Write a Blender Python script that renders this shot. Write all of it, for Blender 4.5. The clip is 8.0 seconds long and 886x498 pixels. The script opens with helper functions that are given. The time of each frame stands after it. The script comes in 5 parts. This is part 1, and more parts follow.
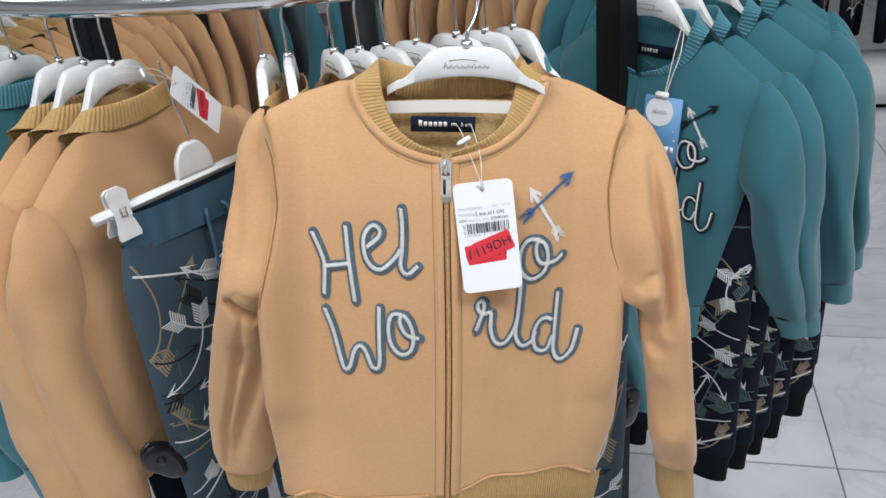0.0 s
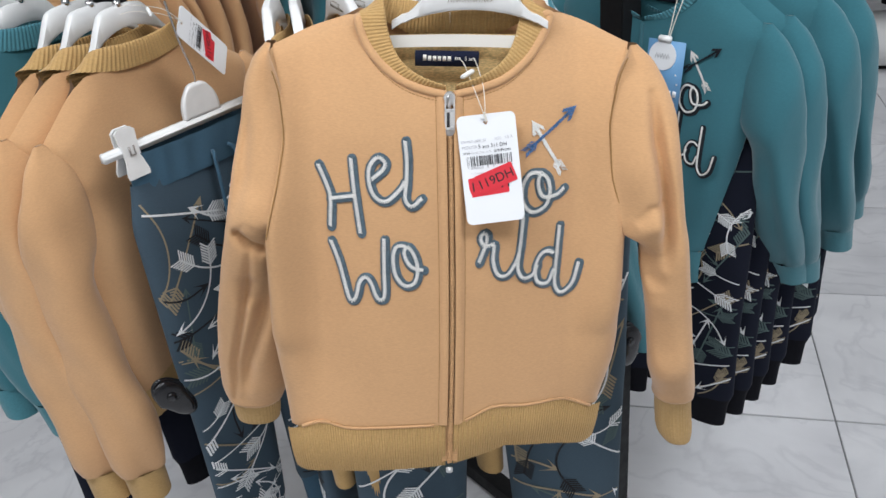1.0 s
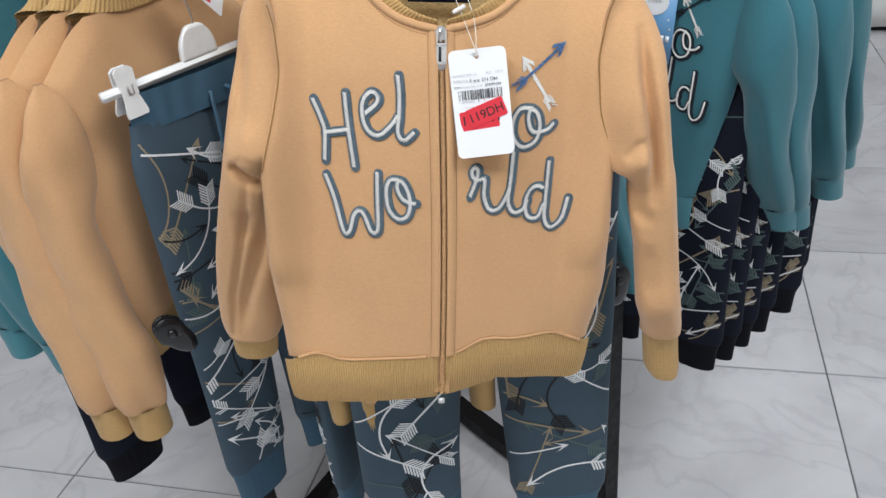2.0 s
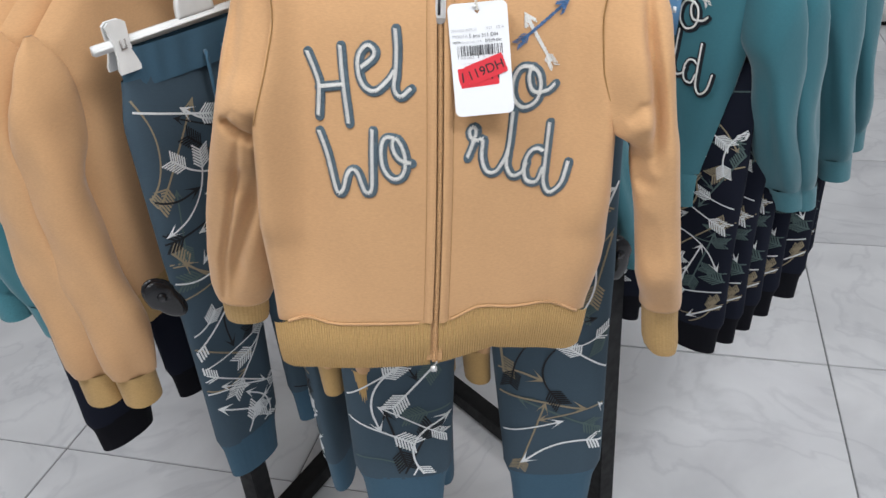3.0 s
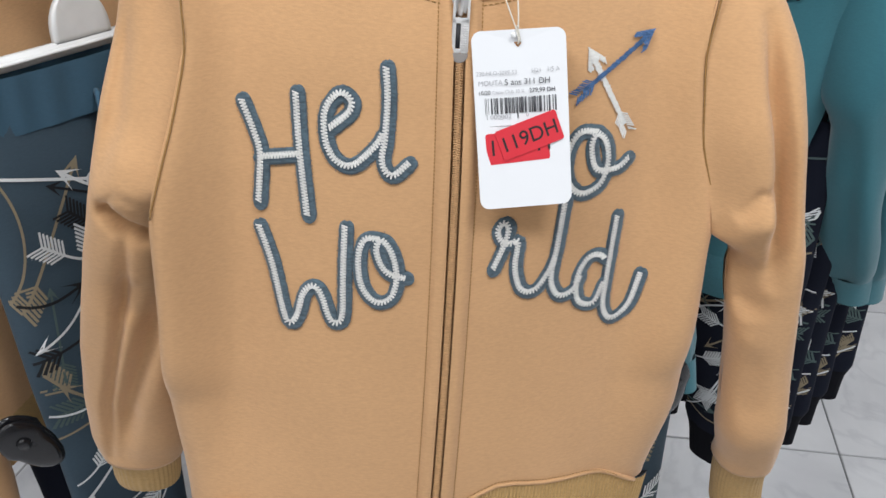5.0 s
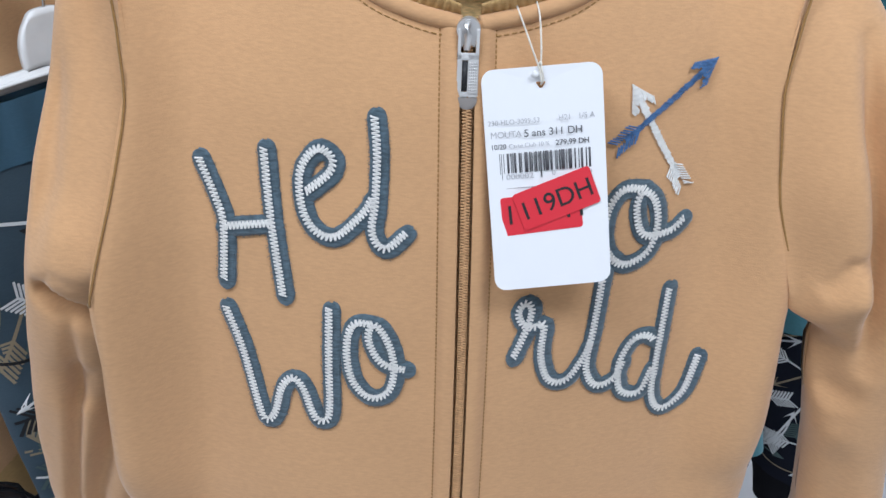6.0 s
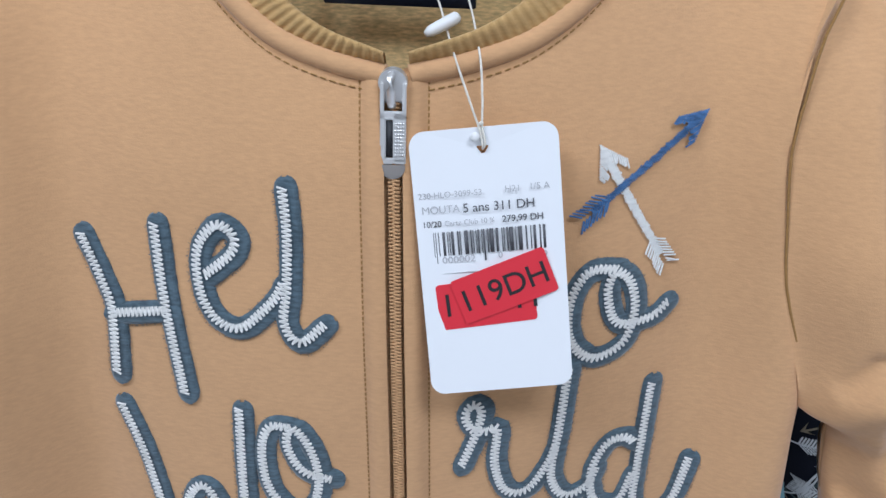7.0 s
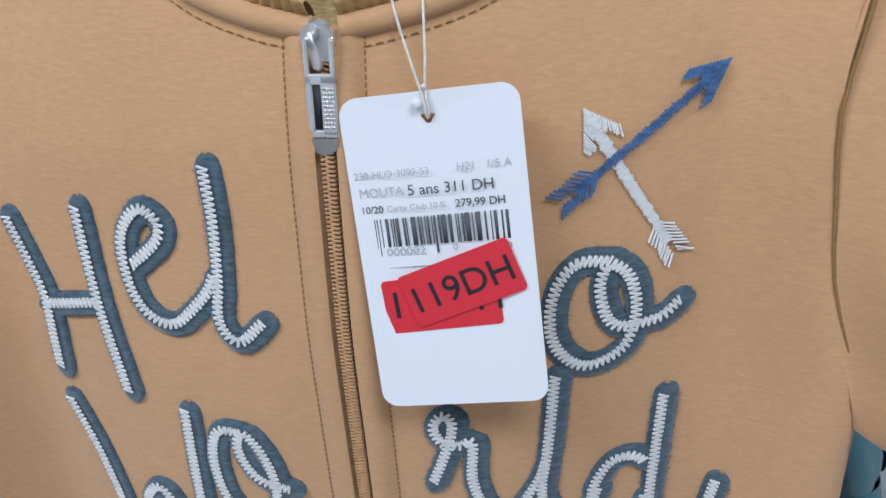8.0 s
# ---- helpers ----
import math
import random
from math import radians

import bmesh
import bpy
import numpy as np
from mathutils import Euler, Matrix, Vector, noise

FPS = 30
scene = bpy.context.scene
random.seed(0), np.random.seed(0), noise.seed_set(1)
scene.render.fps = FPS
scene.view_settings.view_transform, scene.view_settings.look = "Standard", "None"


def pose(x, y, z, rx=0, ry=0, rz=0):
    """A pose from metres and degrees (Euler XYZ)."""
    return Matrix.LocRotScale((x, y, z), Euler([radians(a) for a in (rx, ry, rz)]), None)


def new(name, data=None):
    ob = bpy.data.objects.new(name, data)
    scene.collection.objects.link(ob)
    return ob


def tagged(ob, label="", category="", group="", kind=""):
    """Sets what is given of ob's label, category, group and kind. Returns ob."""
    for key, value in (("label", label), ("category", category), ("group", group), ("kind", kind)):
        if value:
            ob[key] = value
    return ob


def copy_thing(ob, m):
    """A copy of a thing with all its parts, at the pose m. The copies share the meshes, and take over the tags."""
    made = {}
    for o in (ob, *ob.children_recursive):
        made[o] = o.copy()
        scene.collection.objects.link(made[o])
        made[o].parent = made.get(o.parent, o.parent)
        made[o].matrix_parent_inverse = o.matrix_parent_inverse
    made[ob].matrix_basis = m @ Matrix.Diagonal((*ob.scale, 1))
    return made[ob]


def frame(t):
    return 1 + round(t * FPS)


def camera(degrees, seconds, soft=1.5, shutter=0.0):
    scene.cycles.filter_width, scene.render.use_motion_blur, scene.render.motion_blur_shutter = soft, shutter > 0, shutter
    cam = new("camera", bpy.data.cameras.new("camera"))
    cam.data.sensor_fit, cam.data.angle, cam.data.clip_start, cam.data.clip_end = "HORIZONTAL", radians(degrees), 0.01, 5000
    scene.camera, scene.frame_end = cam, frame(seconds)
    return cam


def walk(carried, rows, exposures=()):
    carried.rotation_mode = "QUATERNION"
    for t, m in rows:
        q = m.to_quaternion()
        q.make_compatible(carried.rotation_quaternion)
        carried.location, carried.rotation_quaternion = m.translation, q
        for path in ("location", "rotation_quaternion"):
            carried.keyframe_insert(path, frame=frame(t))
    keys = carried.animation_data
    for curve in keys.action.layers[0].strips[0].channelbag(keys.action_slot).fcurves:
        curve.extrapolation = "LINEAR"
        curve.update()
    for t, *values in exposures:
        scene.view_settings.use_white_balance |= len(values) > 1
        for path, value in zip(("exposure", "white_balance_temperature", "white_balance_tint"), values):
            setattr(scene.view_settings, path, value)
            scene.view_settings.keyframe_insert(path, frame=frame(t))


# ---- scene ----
cam = camera(56.5, 8.0)
METRES, EYE, TILT, LEAN, TURN = 0.72, 1.45, -27.0, 5.0, 0.0
ROWS = [
    (0.0, 0.0, 0.0, 0.0, 0.0, 0.0, -0.0),
    (0.5, -0.0027, -0.0069, -0.0219, 0.09, -1.16, -0.04),
    (1.0, 0.0004, -0.0207, -0.046, 0.28, -2.19, -0.08),
    (1.5, 0.0066, -0.0372, -0.068, 0.4, -3.33, -0.16),
    (2.0, 0.0138, -0.0509, -0.0902, 0.4, -4.44, -0.23),
    (3.5, 0.0299, 0.0052, -0.1617, 0.55, -4.98, -2.11),
    (4.0, 0.0098, 0.1373, -0.1477, -0.07, -4.15, -2.51),
    (4.5, -0.0239, 0.3015, -0.1021, -1.88, -3.48, -2.27),
    (5.0, -0.041, 0.3793, -0.061, -3.29, -2.43, -2.35),
    (6.5, 0.0237, 0.5649, 0.0321, 2.23, -4.35, -1.93),
    (7.0, 0.053, 0.6072, 0.054, 3.26, -4.37, -2.05),
    (7.5, 0.0968, 0.6643, 0.0691, 7.78, -7.37, -1.63),
    (8.0, 0.1261, 0.6919, 0.073, 12.24, -9.0, -1.07),
]
walk(cam, [(t, pose(0, 0, EYE, TILT, LEAN, TURN) @ pose(METRES * x, METRES * y, METRES * z, 90 + pitch, roll, yaw)) for t, x, y, z, yaw, pitch, roll in ROWS],
     [(0.0, -0.08, 6250, 10), (3.5, 0.0, 6400, 10), (5.0, -0.12, 6400, 10), (6.5, -0.27, 5600, 10), (8.0, -0.46, 5600, 10)])

# ---- world and lamps: a shop with panel lights in a white ceiling ----
world = bpy.data.worlds.new("shop_world")
world.use_nodes = True
world.node_tree.nodes["Background"].inputs[0].default_value = (0.9, 0.95, 1.0, 1)
world.node_tree.nodes["Background"].inputs[1].default_value = 0.35
scene.world = world
LAMP_W = 17.0


def ceiling_lamp(x, y, w, d, power):
    data = bpy.data.lights.new("panel_light", "AREA")
    data.shape, data.size, data.size_y, data.energy = "RECTANGLE", w, d, power
    data.color = (0.97, 0.985, 1.0)
    ob = new("panel_lamp", data)
    ob.matrix_world = pose(x, y, 2.93)
    return ob


LAMPS = [(-1.4, -2.7, 1.3), (1.2, -2.7, 1.3), (-1.0, -0.15, 2.3), (1.0, -0.15, 2.3), (-2.5, 2.2, 1.0), (2.3, 2.0, 1.6), (-1.4, 4.6, .4), (1.8, 4.6, .7)]
for lx, ly, share in LAMPS:
    ceiling_lamp(lx, ly, 1.1, 0.55, LAMP_W * share)


# ---- materials ----
def nodes_of(mat):
    return mat.node_tree.nodes, mat.node_tree.links


def plain(name, col, rough=0.5, metal=0.0, spec=0.5):
    m = bpy.data.materials.new(name)
    m.use_nodes = True
    b = m.node_tree.nodes["Principled BSDF"]
    b.inputs["Base Color"].default_value = (*col, 1)
    b.inputs["Roughness"].default_value = rough
    b.inputs["Metallic"].default_value = metal
    b.inputs["Specular IOR Level"].default_value = spec
    return m


def noise_node(m, scale, detail=3.0, stretch=None):
    n, l = nodes_of(m)
    tc = n.new("ShaderNodeTexCoord")
    tex = n.new("ShaderNodeTexNoise")
    tex.inputs["Scale"].default_value = scale
    tex.inputs["Detail"].default_value = detail
    src = tc.outputs["Object"]
    if stretch:
        mp = n.new("ShaderNodeMapping")
        mp.inputs["Scale"].default_value = stretch
        l.new(src, mp.inputs[0])
        src = mp.outputs[0]
    l.new(src, tex.inputs["Vector"])
    return tex.outputs["Fac"]


def ramp_node(m, fac, stops):
    n, l = nodes_of(m)
    r = n.new("ShaderNodeValToRGB")
    els = r.color_ramp.elements
    while len(els) < len(stops):
        els.new(0.5)
    for e, (p, c) in zip(els, stops):
        e.position, e.color = p, (*c, 1)
    l.new(fac, r.inputs[0])
    return r.outputs[0]


def mixed(m, a, b, fac, mode="MULTIPLY"):
    n, l = nodes_of(m)
    x = n.new("ShaderNodeMix")
    x.data_type, x.blend_type = "RGBA", mode
    for sock, v in ((x.inputs[0], fac), (x.inputs[6], a), (x.inputs[7], b)):
        if hasattr(v, "is_output"):
            l.new(v, sock)
        elif isinstance(v, (int, float)):
            sock.default_value = v
        else:
            sock.default_value = (*v, 1)
    return x.outputs[2]


def bumped(m, facs, dist=0.001):
    """Chain of (socket, strength, distance) bumps into the shader's normal."""
    n, l = nodes_of(m)
    prev = None
    for fac, strength, d in facs:
        bp = n.new("ShaderNodeBump")
        bp.inputs["Strength"].default_value = strength
        bp.inputs["Distance"].default_value = d
        l.new(fac, bp.inputs["Height"])
        if prev:
            l.new(prev, bp.inputs["Normal"])
        prev = bp.outputs[0]
    l.new(prev, n["Principled BSDF"].inputs["Normal"])


def shade(c, f):
    return tuple(min(1.0, v * f) for v in c)


def fabric(name, col, fuzz=0.25, weave=1500.0, heather=0.05, blotch=0.06):
    """Brushed cotton: fibre streaks across, soft blotches, fine knit relief and fuzz."""
    m = plain(name, col, 0.92, 0.0, 0.12)
    n, l = nodes_of(m)
    fibre = noise_node(m, 260.0, 4.0, (1.0, 1.0, 3.6))
    big = noise_node(m, 9.0, 3.0)
    fine = noise_node(m, weave, 2.0)
    c1 = ramp_node(m, fibre, [(0.3, shade(col, 1 - heather)), (0.7, shade(col, 1 + heather))])
    c2 = ramp_node(m, big, [(0.3, (1 - blotch,) * 3), (0.7, (1.0, 1.0, 1.0))])
    out = mixed(m, c1, c2, 1.0)
    l.new(out, n["Principled BSDF"].inputs["Base Color"])
    n["Principled BSDF"].inputs["Sheen Weight"].default_value = fuzz
    n["Principled BSDF"].inputs["Sheen Roughness"].default_value = 0.5
    bumped(m, [(big, 0.25, 0.004), (fibre, 0.24, 0.0005), (fine, 0.3, 0.0003)])
    return m


BEIGE = (0.592, 0.345, 0.172)
TEAL = (0.045, 0.160, 0.195)
SLATE = (0.056, 0.086, 0.114)
NAVY = (0.010, 0.012, 0.022)
m_beige = fabric("beige_fleece", BEIGE, 0.25, 1500.0, 0.055, 0.10)
m_beige_rib = fabric("beige_rib_knit", (0.48, 0.305, 0.125), 0.15, 1800.0, 0.10)
m_beige_in = fabric("beige_fleece_lining", (0.74, 0.53, 0.24), 0.6, 500.0, 0.3)
m_teal = fabric("teal_fleece", TEAL, 0.25)
m_teal_rib = fabric("teal_rib_knit", (0.066, 0.20, 0.24), 0.2, 1800.0, 0.10)
m_slate = fabric("slate_blue_jersey", SLATE, 0.05)
m_slate_rib = fabric("slate_blue_rib", (0.050, 0.105, 0.155), 0.08)
m_navy = fabric("navy_jersey", NAVY, 0.02)
m_navy_rib = fabric("navy_rib", (0.006, 0.006, 0.009), 0.02)
m_felt = fabric("slate_felt", (0.085, 0.125, 0.155), 0.5, 700.0, 0.35, 0.2)
m_felt_dark = fabric("black_felt", (0.012, 0.016, 0.022), 0.2, 700.0, 0.3)
m_thread = fabric("white_thread", (0.78, 0.77, 0.74), 0.3, 3000.0, 0.08, 0.05)
m_thread_blue = fabric("blue_thread", (0.075, 0.16, 0.33), 0.3, 3000.0, 0.4, 0.2)
m_thread_black = fabric("black_thread", (0.012, 0.014, 0.02), 0.2, 3000.0, 0.3)
m_seam = fabric("brown_stitch", (0.30, 0.165, 0.055), 0.2, 3000.0, 0.1)
m_zip = fabric("brown_zip_coil", (0.56, 0.33, 0.165), 0.0, 2500.0, 0.15)
m_tape = plain("white_neck_tape", (0.75, 0.72, 0.66), 0.9)
m_print_w = plain("white_print", (0.72, 0.74, 0.75), 0.8)
m_print_t = plain("tan_print", (0.27, 0.22, 0.145), 0.8)
m_print_g = plain("grey_green_print", (0.07, 0.11, 0.11), 0.8)
m_print_k = plain("black_print", (0.006, 0.007, 0.01), 0.8)


def plastic_white():
    m = plain("white_plastic", (0.78, 0.78, 0.77), 0.38)
    f = noise_node(m, 40.0, 4.0)
    n, l = nodes_of(m)
    l.new(ramp_node(m, f, [(0.3, (0.70, 0.70, 0.69)), (0.7, (0.80, 0.80, 0.79))]), n["Principled BSDF"].inputs["Base Color"])
    bumped(m, [(f, 0.05, 0.001)])
    return m


def scuffed(name, col, rough, metal, lo, hi):
    m = plain(name, col, rough, metal)
    n, l = nodes_of(m)
    f = noise_node(m, 60.0, 5.0)
    l.new(ramp_node(m, f, [(0.35, (lo,) * 3), (0.7, (hi,) * 3)]), n["Principled BSDF"].inputs["Roughness"])
    bumped(m, [(f, 0.04, 0.0005)])
    return m


m_plastic = plastic_white()
m_chrome = scuffed("chrome", (0.75, 0.75, 0.76), 0.15, 1.0, 0.08, 0.25)
m_silver = scuffed("nickel", (0.80, 0.79, 0.78), 0.35, 0.75, 0.28, 0.45)
m_dull = scuffed("dull_grey_metal", (0.36, 0.33, 0.31), 0.45, 0.6, 0.35, 0.5)
m_black_steel = scuffed("black_steel", (0.010, 0.010, 0.011), 0.5, 0.0, 0.45, 0.65)
m_black_steel.node_tree.nodes["Principled BSDF"].inputs["Specular IOR Level"].default_value = 0.2
m_black_plastic = scuffed("black_plastic", (0.01, 0.01, 0.012), 0.2, 0.0, 0.12, 0.3)
m_paper = scuffed("white_card", (0.82, 0.83, 0.85), 0.5, 0.0, 0.45, 0.6)
m_card_blue = scuffed("blue_card", (0.13, 0.30, 0.52), 0.45, 0.0, 0.4, 0.55)
m_ink_soft = plain("soft_black_ink", (0.09, 0.09, 0.10), 0.65)
m_ink = plain("black_ink", (0.015, 0.015, 0.018), 0.6)
m_ink_grey = plain("grey_ink", (0.45, 0.45, 0.47), 0.7)
m_ink_gold = plain("bronze_ink", (0.16, 0.13, 0.08), 0.5)
m_red = scuffed("red_sticker", (0.68, 0.028, 0.045), 0.4, 0.0, 0.35, 0.5)
m_label = fabric("navy_woven_label", (0.010, 0.014, 0.035), 0.1, 2500.0, 0.2)
m_cord = fabric("white_cord", (0.74, 0.70, 0.62), 0.3, 3000.0, 0.15)


def marble():
    m = plain("white_marble_tile", (0.62, 0.62, 0.63), 0.22)
    n, l = nodes_of(m)
    oi = n.new("ShaderNodeObjectInfo")
    tc = n.new("ShaderNodeTexCoord")
    geo = n.new("ShaderNodeNewGeometry")
    add = n.new("ShaderNodeVectorMath")
    add.operation = "ADD"
    mul = n.new("ShaderNodeMath")
    mul.operation, mul.inputs[1].default_value = "MULTIPLY", 37.0
    l.new(oi.outputs["Random"], mul.inputs[0])
    l.new(geo.outputs["Position"], add.inputs[0])
    l.new(mul.outputs[0], add.inputs[1])
    big = n.new("ShaderNodeTexNoise")
    big.inputs["Scale"].default_value, big.inputs["Detail"].default_value = 3.2, 6.0
    big.inputs["Distortion"].default_value = 0.8
    l.new(add.outputs[0], big.inputs["Vector"])
    vein = n.new("ShaderNodeTexNoise")
    vein.inputs["Scale"].default_value, vein.inputs["Detail"].default_value = 2.1, 8.0
    vein.inputs["Distortion"].default_value = 2.2
    l.new(add.outputs[0], vein.inputs["Vector"])
    c = ramp_node(m, big.outputs["Fac"], [(0.3, (0.56, 0.56, 0.58)), (0.65, (0.72, 0.72, 0.735))])
    v = ramp_node(m, vein.outputs["Fac"], [(0.47, (1, 1, 1)), (0.5, (0.90, 0.90, 0.91)), (0.53, (1, 1, 1))])
    l.new(mixed(m, c, v, 1.0), n["Principled BSDF"].inputs["Base Color"])
    bumped(m, [(big.outputs["Fac"], 0.03, 0.002)])
    return m


m_marble = marble()
m_grout = fabric("grey_grout", (0.20, 0.20, 0.205), 0.0, 400.0)
m_wall = fabric("white_wall_paint", (0.72, 0.72, 0.71), 0.0, 300.0, 0.02, 0.04)


# ---- mesh helpers ----
def part(name, bm, material, parent=None, label=""):
    me = bpy.data.meshes.new(name)
    bm.normal_update()
    bm.to_mesh(me)
    bm.free()
    for p in me.polygons:
        p.use_smooth = True
    me.materials.append(material)
    ob = new(name, me)
    if parent:
        ob.parent = parent
    if label:
        ob["label"] = label
    return ob


def thing(name, m, label, category, group="", kind=""):
    ob = new(name)
    ob.empty_display_size = 0.05
    ob.matrix_world = m
    return tagged(ob, label, category, group, kind)


def sharp(ob, angle=0.6):
    ob.data.set_sharp_from_angle(angle=angle)
    return ob


def sheet(bm, fn, nu, nv, closed=False):
    """A grid of fn(u, v), u and v from 0 to 1."""
    rows = [[bm.verts.new(fn(i / nu, j / nv)) for i in range(nu if closed else nu + 1)] for j in range(nv + 1)]
    w = len(rows[0])
    for j in range(nv):
        for i in range(nu):
            k = (i + 1) % w
            bm.faces.new((rows[j][i], rows[j][k], rows[j + 1][k], rows[j + 1][i]))
    return rows


def box(bm, lo, hi, bevel=0.0, m=None):
    made = bmesh.ops.create_cube(bm, size=1.0)["verts"]
    s = Vector(hi) - Vector(lo)
    c = (Vector(hi) + Vector(lo)) / 2
    for v in made:
        v.co = Vector((v.co.x * s.x, v.co.y * s.y, v.co.z * s.z)) + c
    if bevel:
        es = {e for v in made for e in v.link_edges}
        made = list({v for f in bmesh.ops.bevel(bm, geom=list(es), offset=bevel, segments=2, affect="EDGES")["faces"] for v in f.verts} | {v for v in made if v.is_valid})
    if m:
        for v in made:
            v.co = m @ v.co
    return made


def tube(bm, pts, r, n=8, cap=True, radii=None):
    """A round wire along points."""
    pts = [Vector(p) for p in pts]
    rings = []
    up = Vector((0.13, 0.31, 0.94))
    for i, p in enumerate(pts):
        d = (pts[min(i + 1, len(pts) - 1)] - pts[max(i - 1, 0)]).normalized()
        a = d.cross(up)
        if a.length < 1e-4:
            a = d.cross(Vector((1, 0, 0)))
        a.normalize()
        b = d.cross(a)
        rr = radii[i] if radii else r
        rings.append([bm.verts.new(p + rr * (math.cos(2 * math.pi * k / n) * a + math.sin(2 * math.pi * k / n) * b)) for k in range(n)])
    for q, s in zip(rings, rings[1:]):
        for k in range(n):
            bm.faces.new((q[k], q[(k + 1) % n], s[(k + 1) % n], s[k]))
    if cap:
        bm.faces.new(rings[0][::-1])
        bm.faces.new(rings[-1])


def smooth_path(pts, step):
    """Catmull-Rom through the points, at even steps."""
    p = [Vector(q) for q in pts]
    p = [2 * p[0] - p[1]] + p + [2 * p[-1] - p[-2]]
    fine = []
    for a, b, c, d in zip(p, p[1:], p[2:], p[3:]):
        for k in range(12):
            t = k / 12
            fine.append(0.5 * ((2 * b) + (c - a) * t + (2 * a - 5 * b + 4 * c - d) * t * t + (3 * b - a - 3 * c + d) * t ** 3))
    fine.append(p[-2])
    out, left = [fine[0]], step
    for a, b in zip(fine, fine[1:]):
        seg = (b - a).length
        at = 0.0
        while seg - at >= left:
            at += left
            out.append(a.lerp(b, at / seg))
            left = step
        left -= seg - at
    if (out[-1] - fine[-1]).length > step * 0.3:
        out.append(fine[-1])
    return out


def lerp_table(table, z):
    """Value at z from rows of (z, value), smoothly."""
    xs = [r[0] for r in table]
    return float(np.interp(z, xs, [r[1] for r in table]))


def soft_table(table, z, width=0.012):
    return (lerp_table(table, z - width) + 2 * lerp_table(table, z) + lerp_table(table, z + width)) / 4


def text_mesh(name, words, size, m, material, parent, align="LEFT", bold=0.0):
    cu = bpy.data.curves.new(name, "FONT")
    cu.body, cu.size, cu.align_x, cu.offset = words, size, align, bold
    tmp = new(name, cu)
    me = bpy.data.meshes.new_from_object(tmp.evaluated_get(bpy.context.evaluated_depsgraph_get()))
    bpy.data.objects.remove(tmp)
    bpy.data.curves.remove(cu)
    me.materials.clear()
    me.materials.append(material)
    ob = new(name, me)
    ob.parent = parent
    ob.matrix_local = m
    return ob


def wob(x, y, z, f, seed=0.0):
    return noise.noise(Vector((x * f + seed, y * f - seed, z * f + 2 * seed)))


# ---- marks laid on a cloth surface: f(x, z) gives the y of its front ----
def ribbon(bm, path, half, height, f, lift=0.0, dx=0.0, dz=0.0):
    """A felt strip with rounded ends and edges along a path of (x, z)."""
    pts = smooth_path([(p[0] + dx, p[1] + dz, 0) for p in path], 0.0016)
    n = len(pts)
    d0 = (pts[0] - pts[1]).normalized()
    d1 = (pts[-1] - pts[-2]).normalized()
    ext = [(pts[0] + d0 * half * k, half * math.sqrt(max(0.0, 1 - k * k))) for k in (0.98, 0.8, 0.5)]
    row = ext + [(p, half * (1 + 0.08 * wob(p.x, p.y, 0, 260.0))) for p in pts] + [(pts[-1] + d1 * half * k, half * math.sqrt(max(0.0, 1 - k * k))) for k in (0.5, 0.8, 0.98)]
    prof = ((-1.0, 0.0), (-0.93, 0.75), (-0.6, 1.0), (0.0, 1.0), (0.6, 1.0), (0.93, 0.75), (1.0, 0.0))
    rings = []
    for i, (p, w) in enumerate(row):
        d = (row[min(i + 1, len(row) - 1)][0] - row[max(i - 1, 0)][0]).normalized()
        side = Vector((-d.y, d.x, 0))
        ring = []
        for s, h in prof:
            q = p + side * w * s
            ring.append(bm.verts.new((q.x, f(q.x, q.y) - lift - height * h, q.y)))
        rings.append(ring)
    for a, b in zip(rings, rings[1:]):
        for k in range(len(prof) - 1):
            bm.faces.new((a[k], a[k + 1], b[k + 1], b[k]))


def stitch_line(bm, pts, r, f, lift):
    """A thread over the points (x, z): a three-sided strand."""
    rings = []
    for i, p in enumerate(pts):
        a, b = pts[max(i - 1, 0)], pts[min(i + 1, len(pts) - 1)]
        d = Vector((b[0] - a[0], b[1] - a[1]))
        d = d.normalized() if d.length else Vector((1, 0))
        s = Vector((-d.y, d.x)) * r
        y = f(p[0], p[1]) - lift
        rings.append([bm.verts.new((p[0] + s.x, y, p[1] + s.y)), bm.verts.new((p[0], y - 1.3 * r, p[1])), bm.verts.new((p[0] - s.x, y, p[1] - s.y))])
    for a, b in zip(rings, rings[1:]):
        for k in range(2):
            bm.faces.new((a[k], a[k + 1], b[k + 1], b[k]))


def zigzag(bm, path, amp, pitch, r, f, lift):
    pts = smooth_path([(p[0], p[1], 0) for p in path], pitch / 2)
    out = []
    for i, p in enumerate(pts):
        d = (pts[min(i + 1, len(pts) - 1)] - pts[max(i - 1, 0)]).normalized()
        a = amp * (1 + 0.12 * wob(p.x, p.y, i, 300.0)) * (1 if i % 2 else -1)
        q = p + Vector((-d.y, d.x, 0)) * a + d * (0.35 * pitch if i % 2 else 0)
        out.append((q.x, q.y))
    for a, b in zip(out, out[1:]):
        stitch_line(bm, [a, b], r, f, lift)


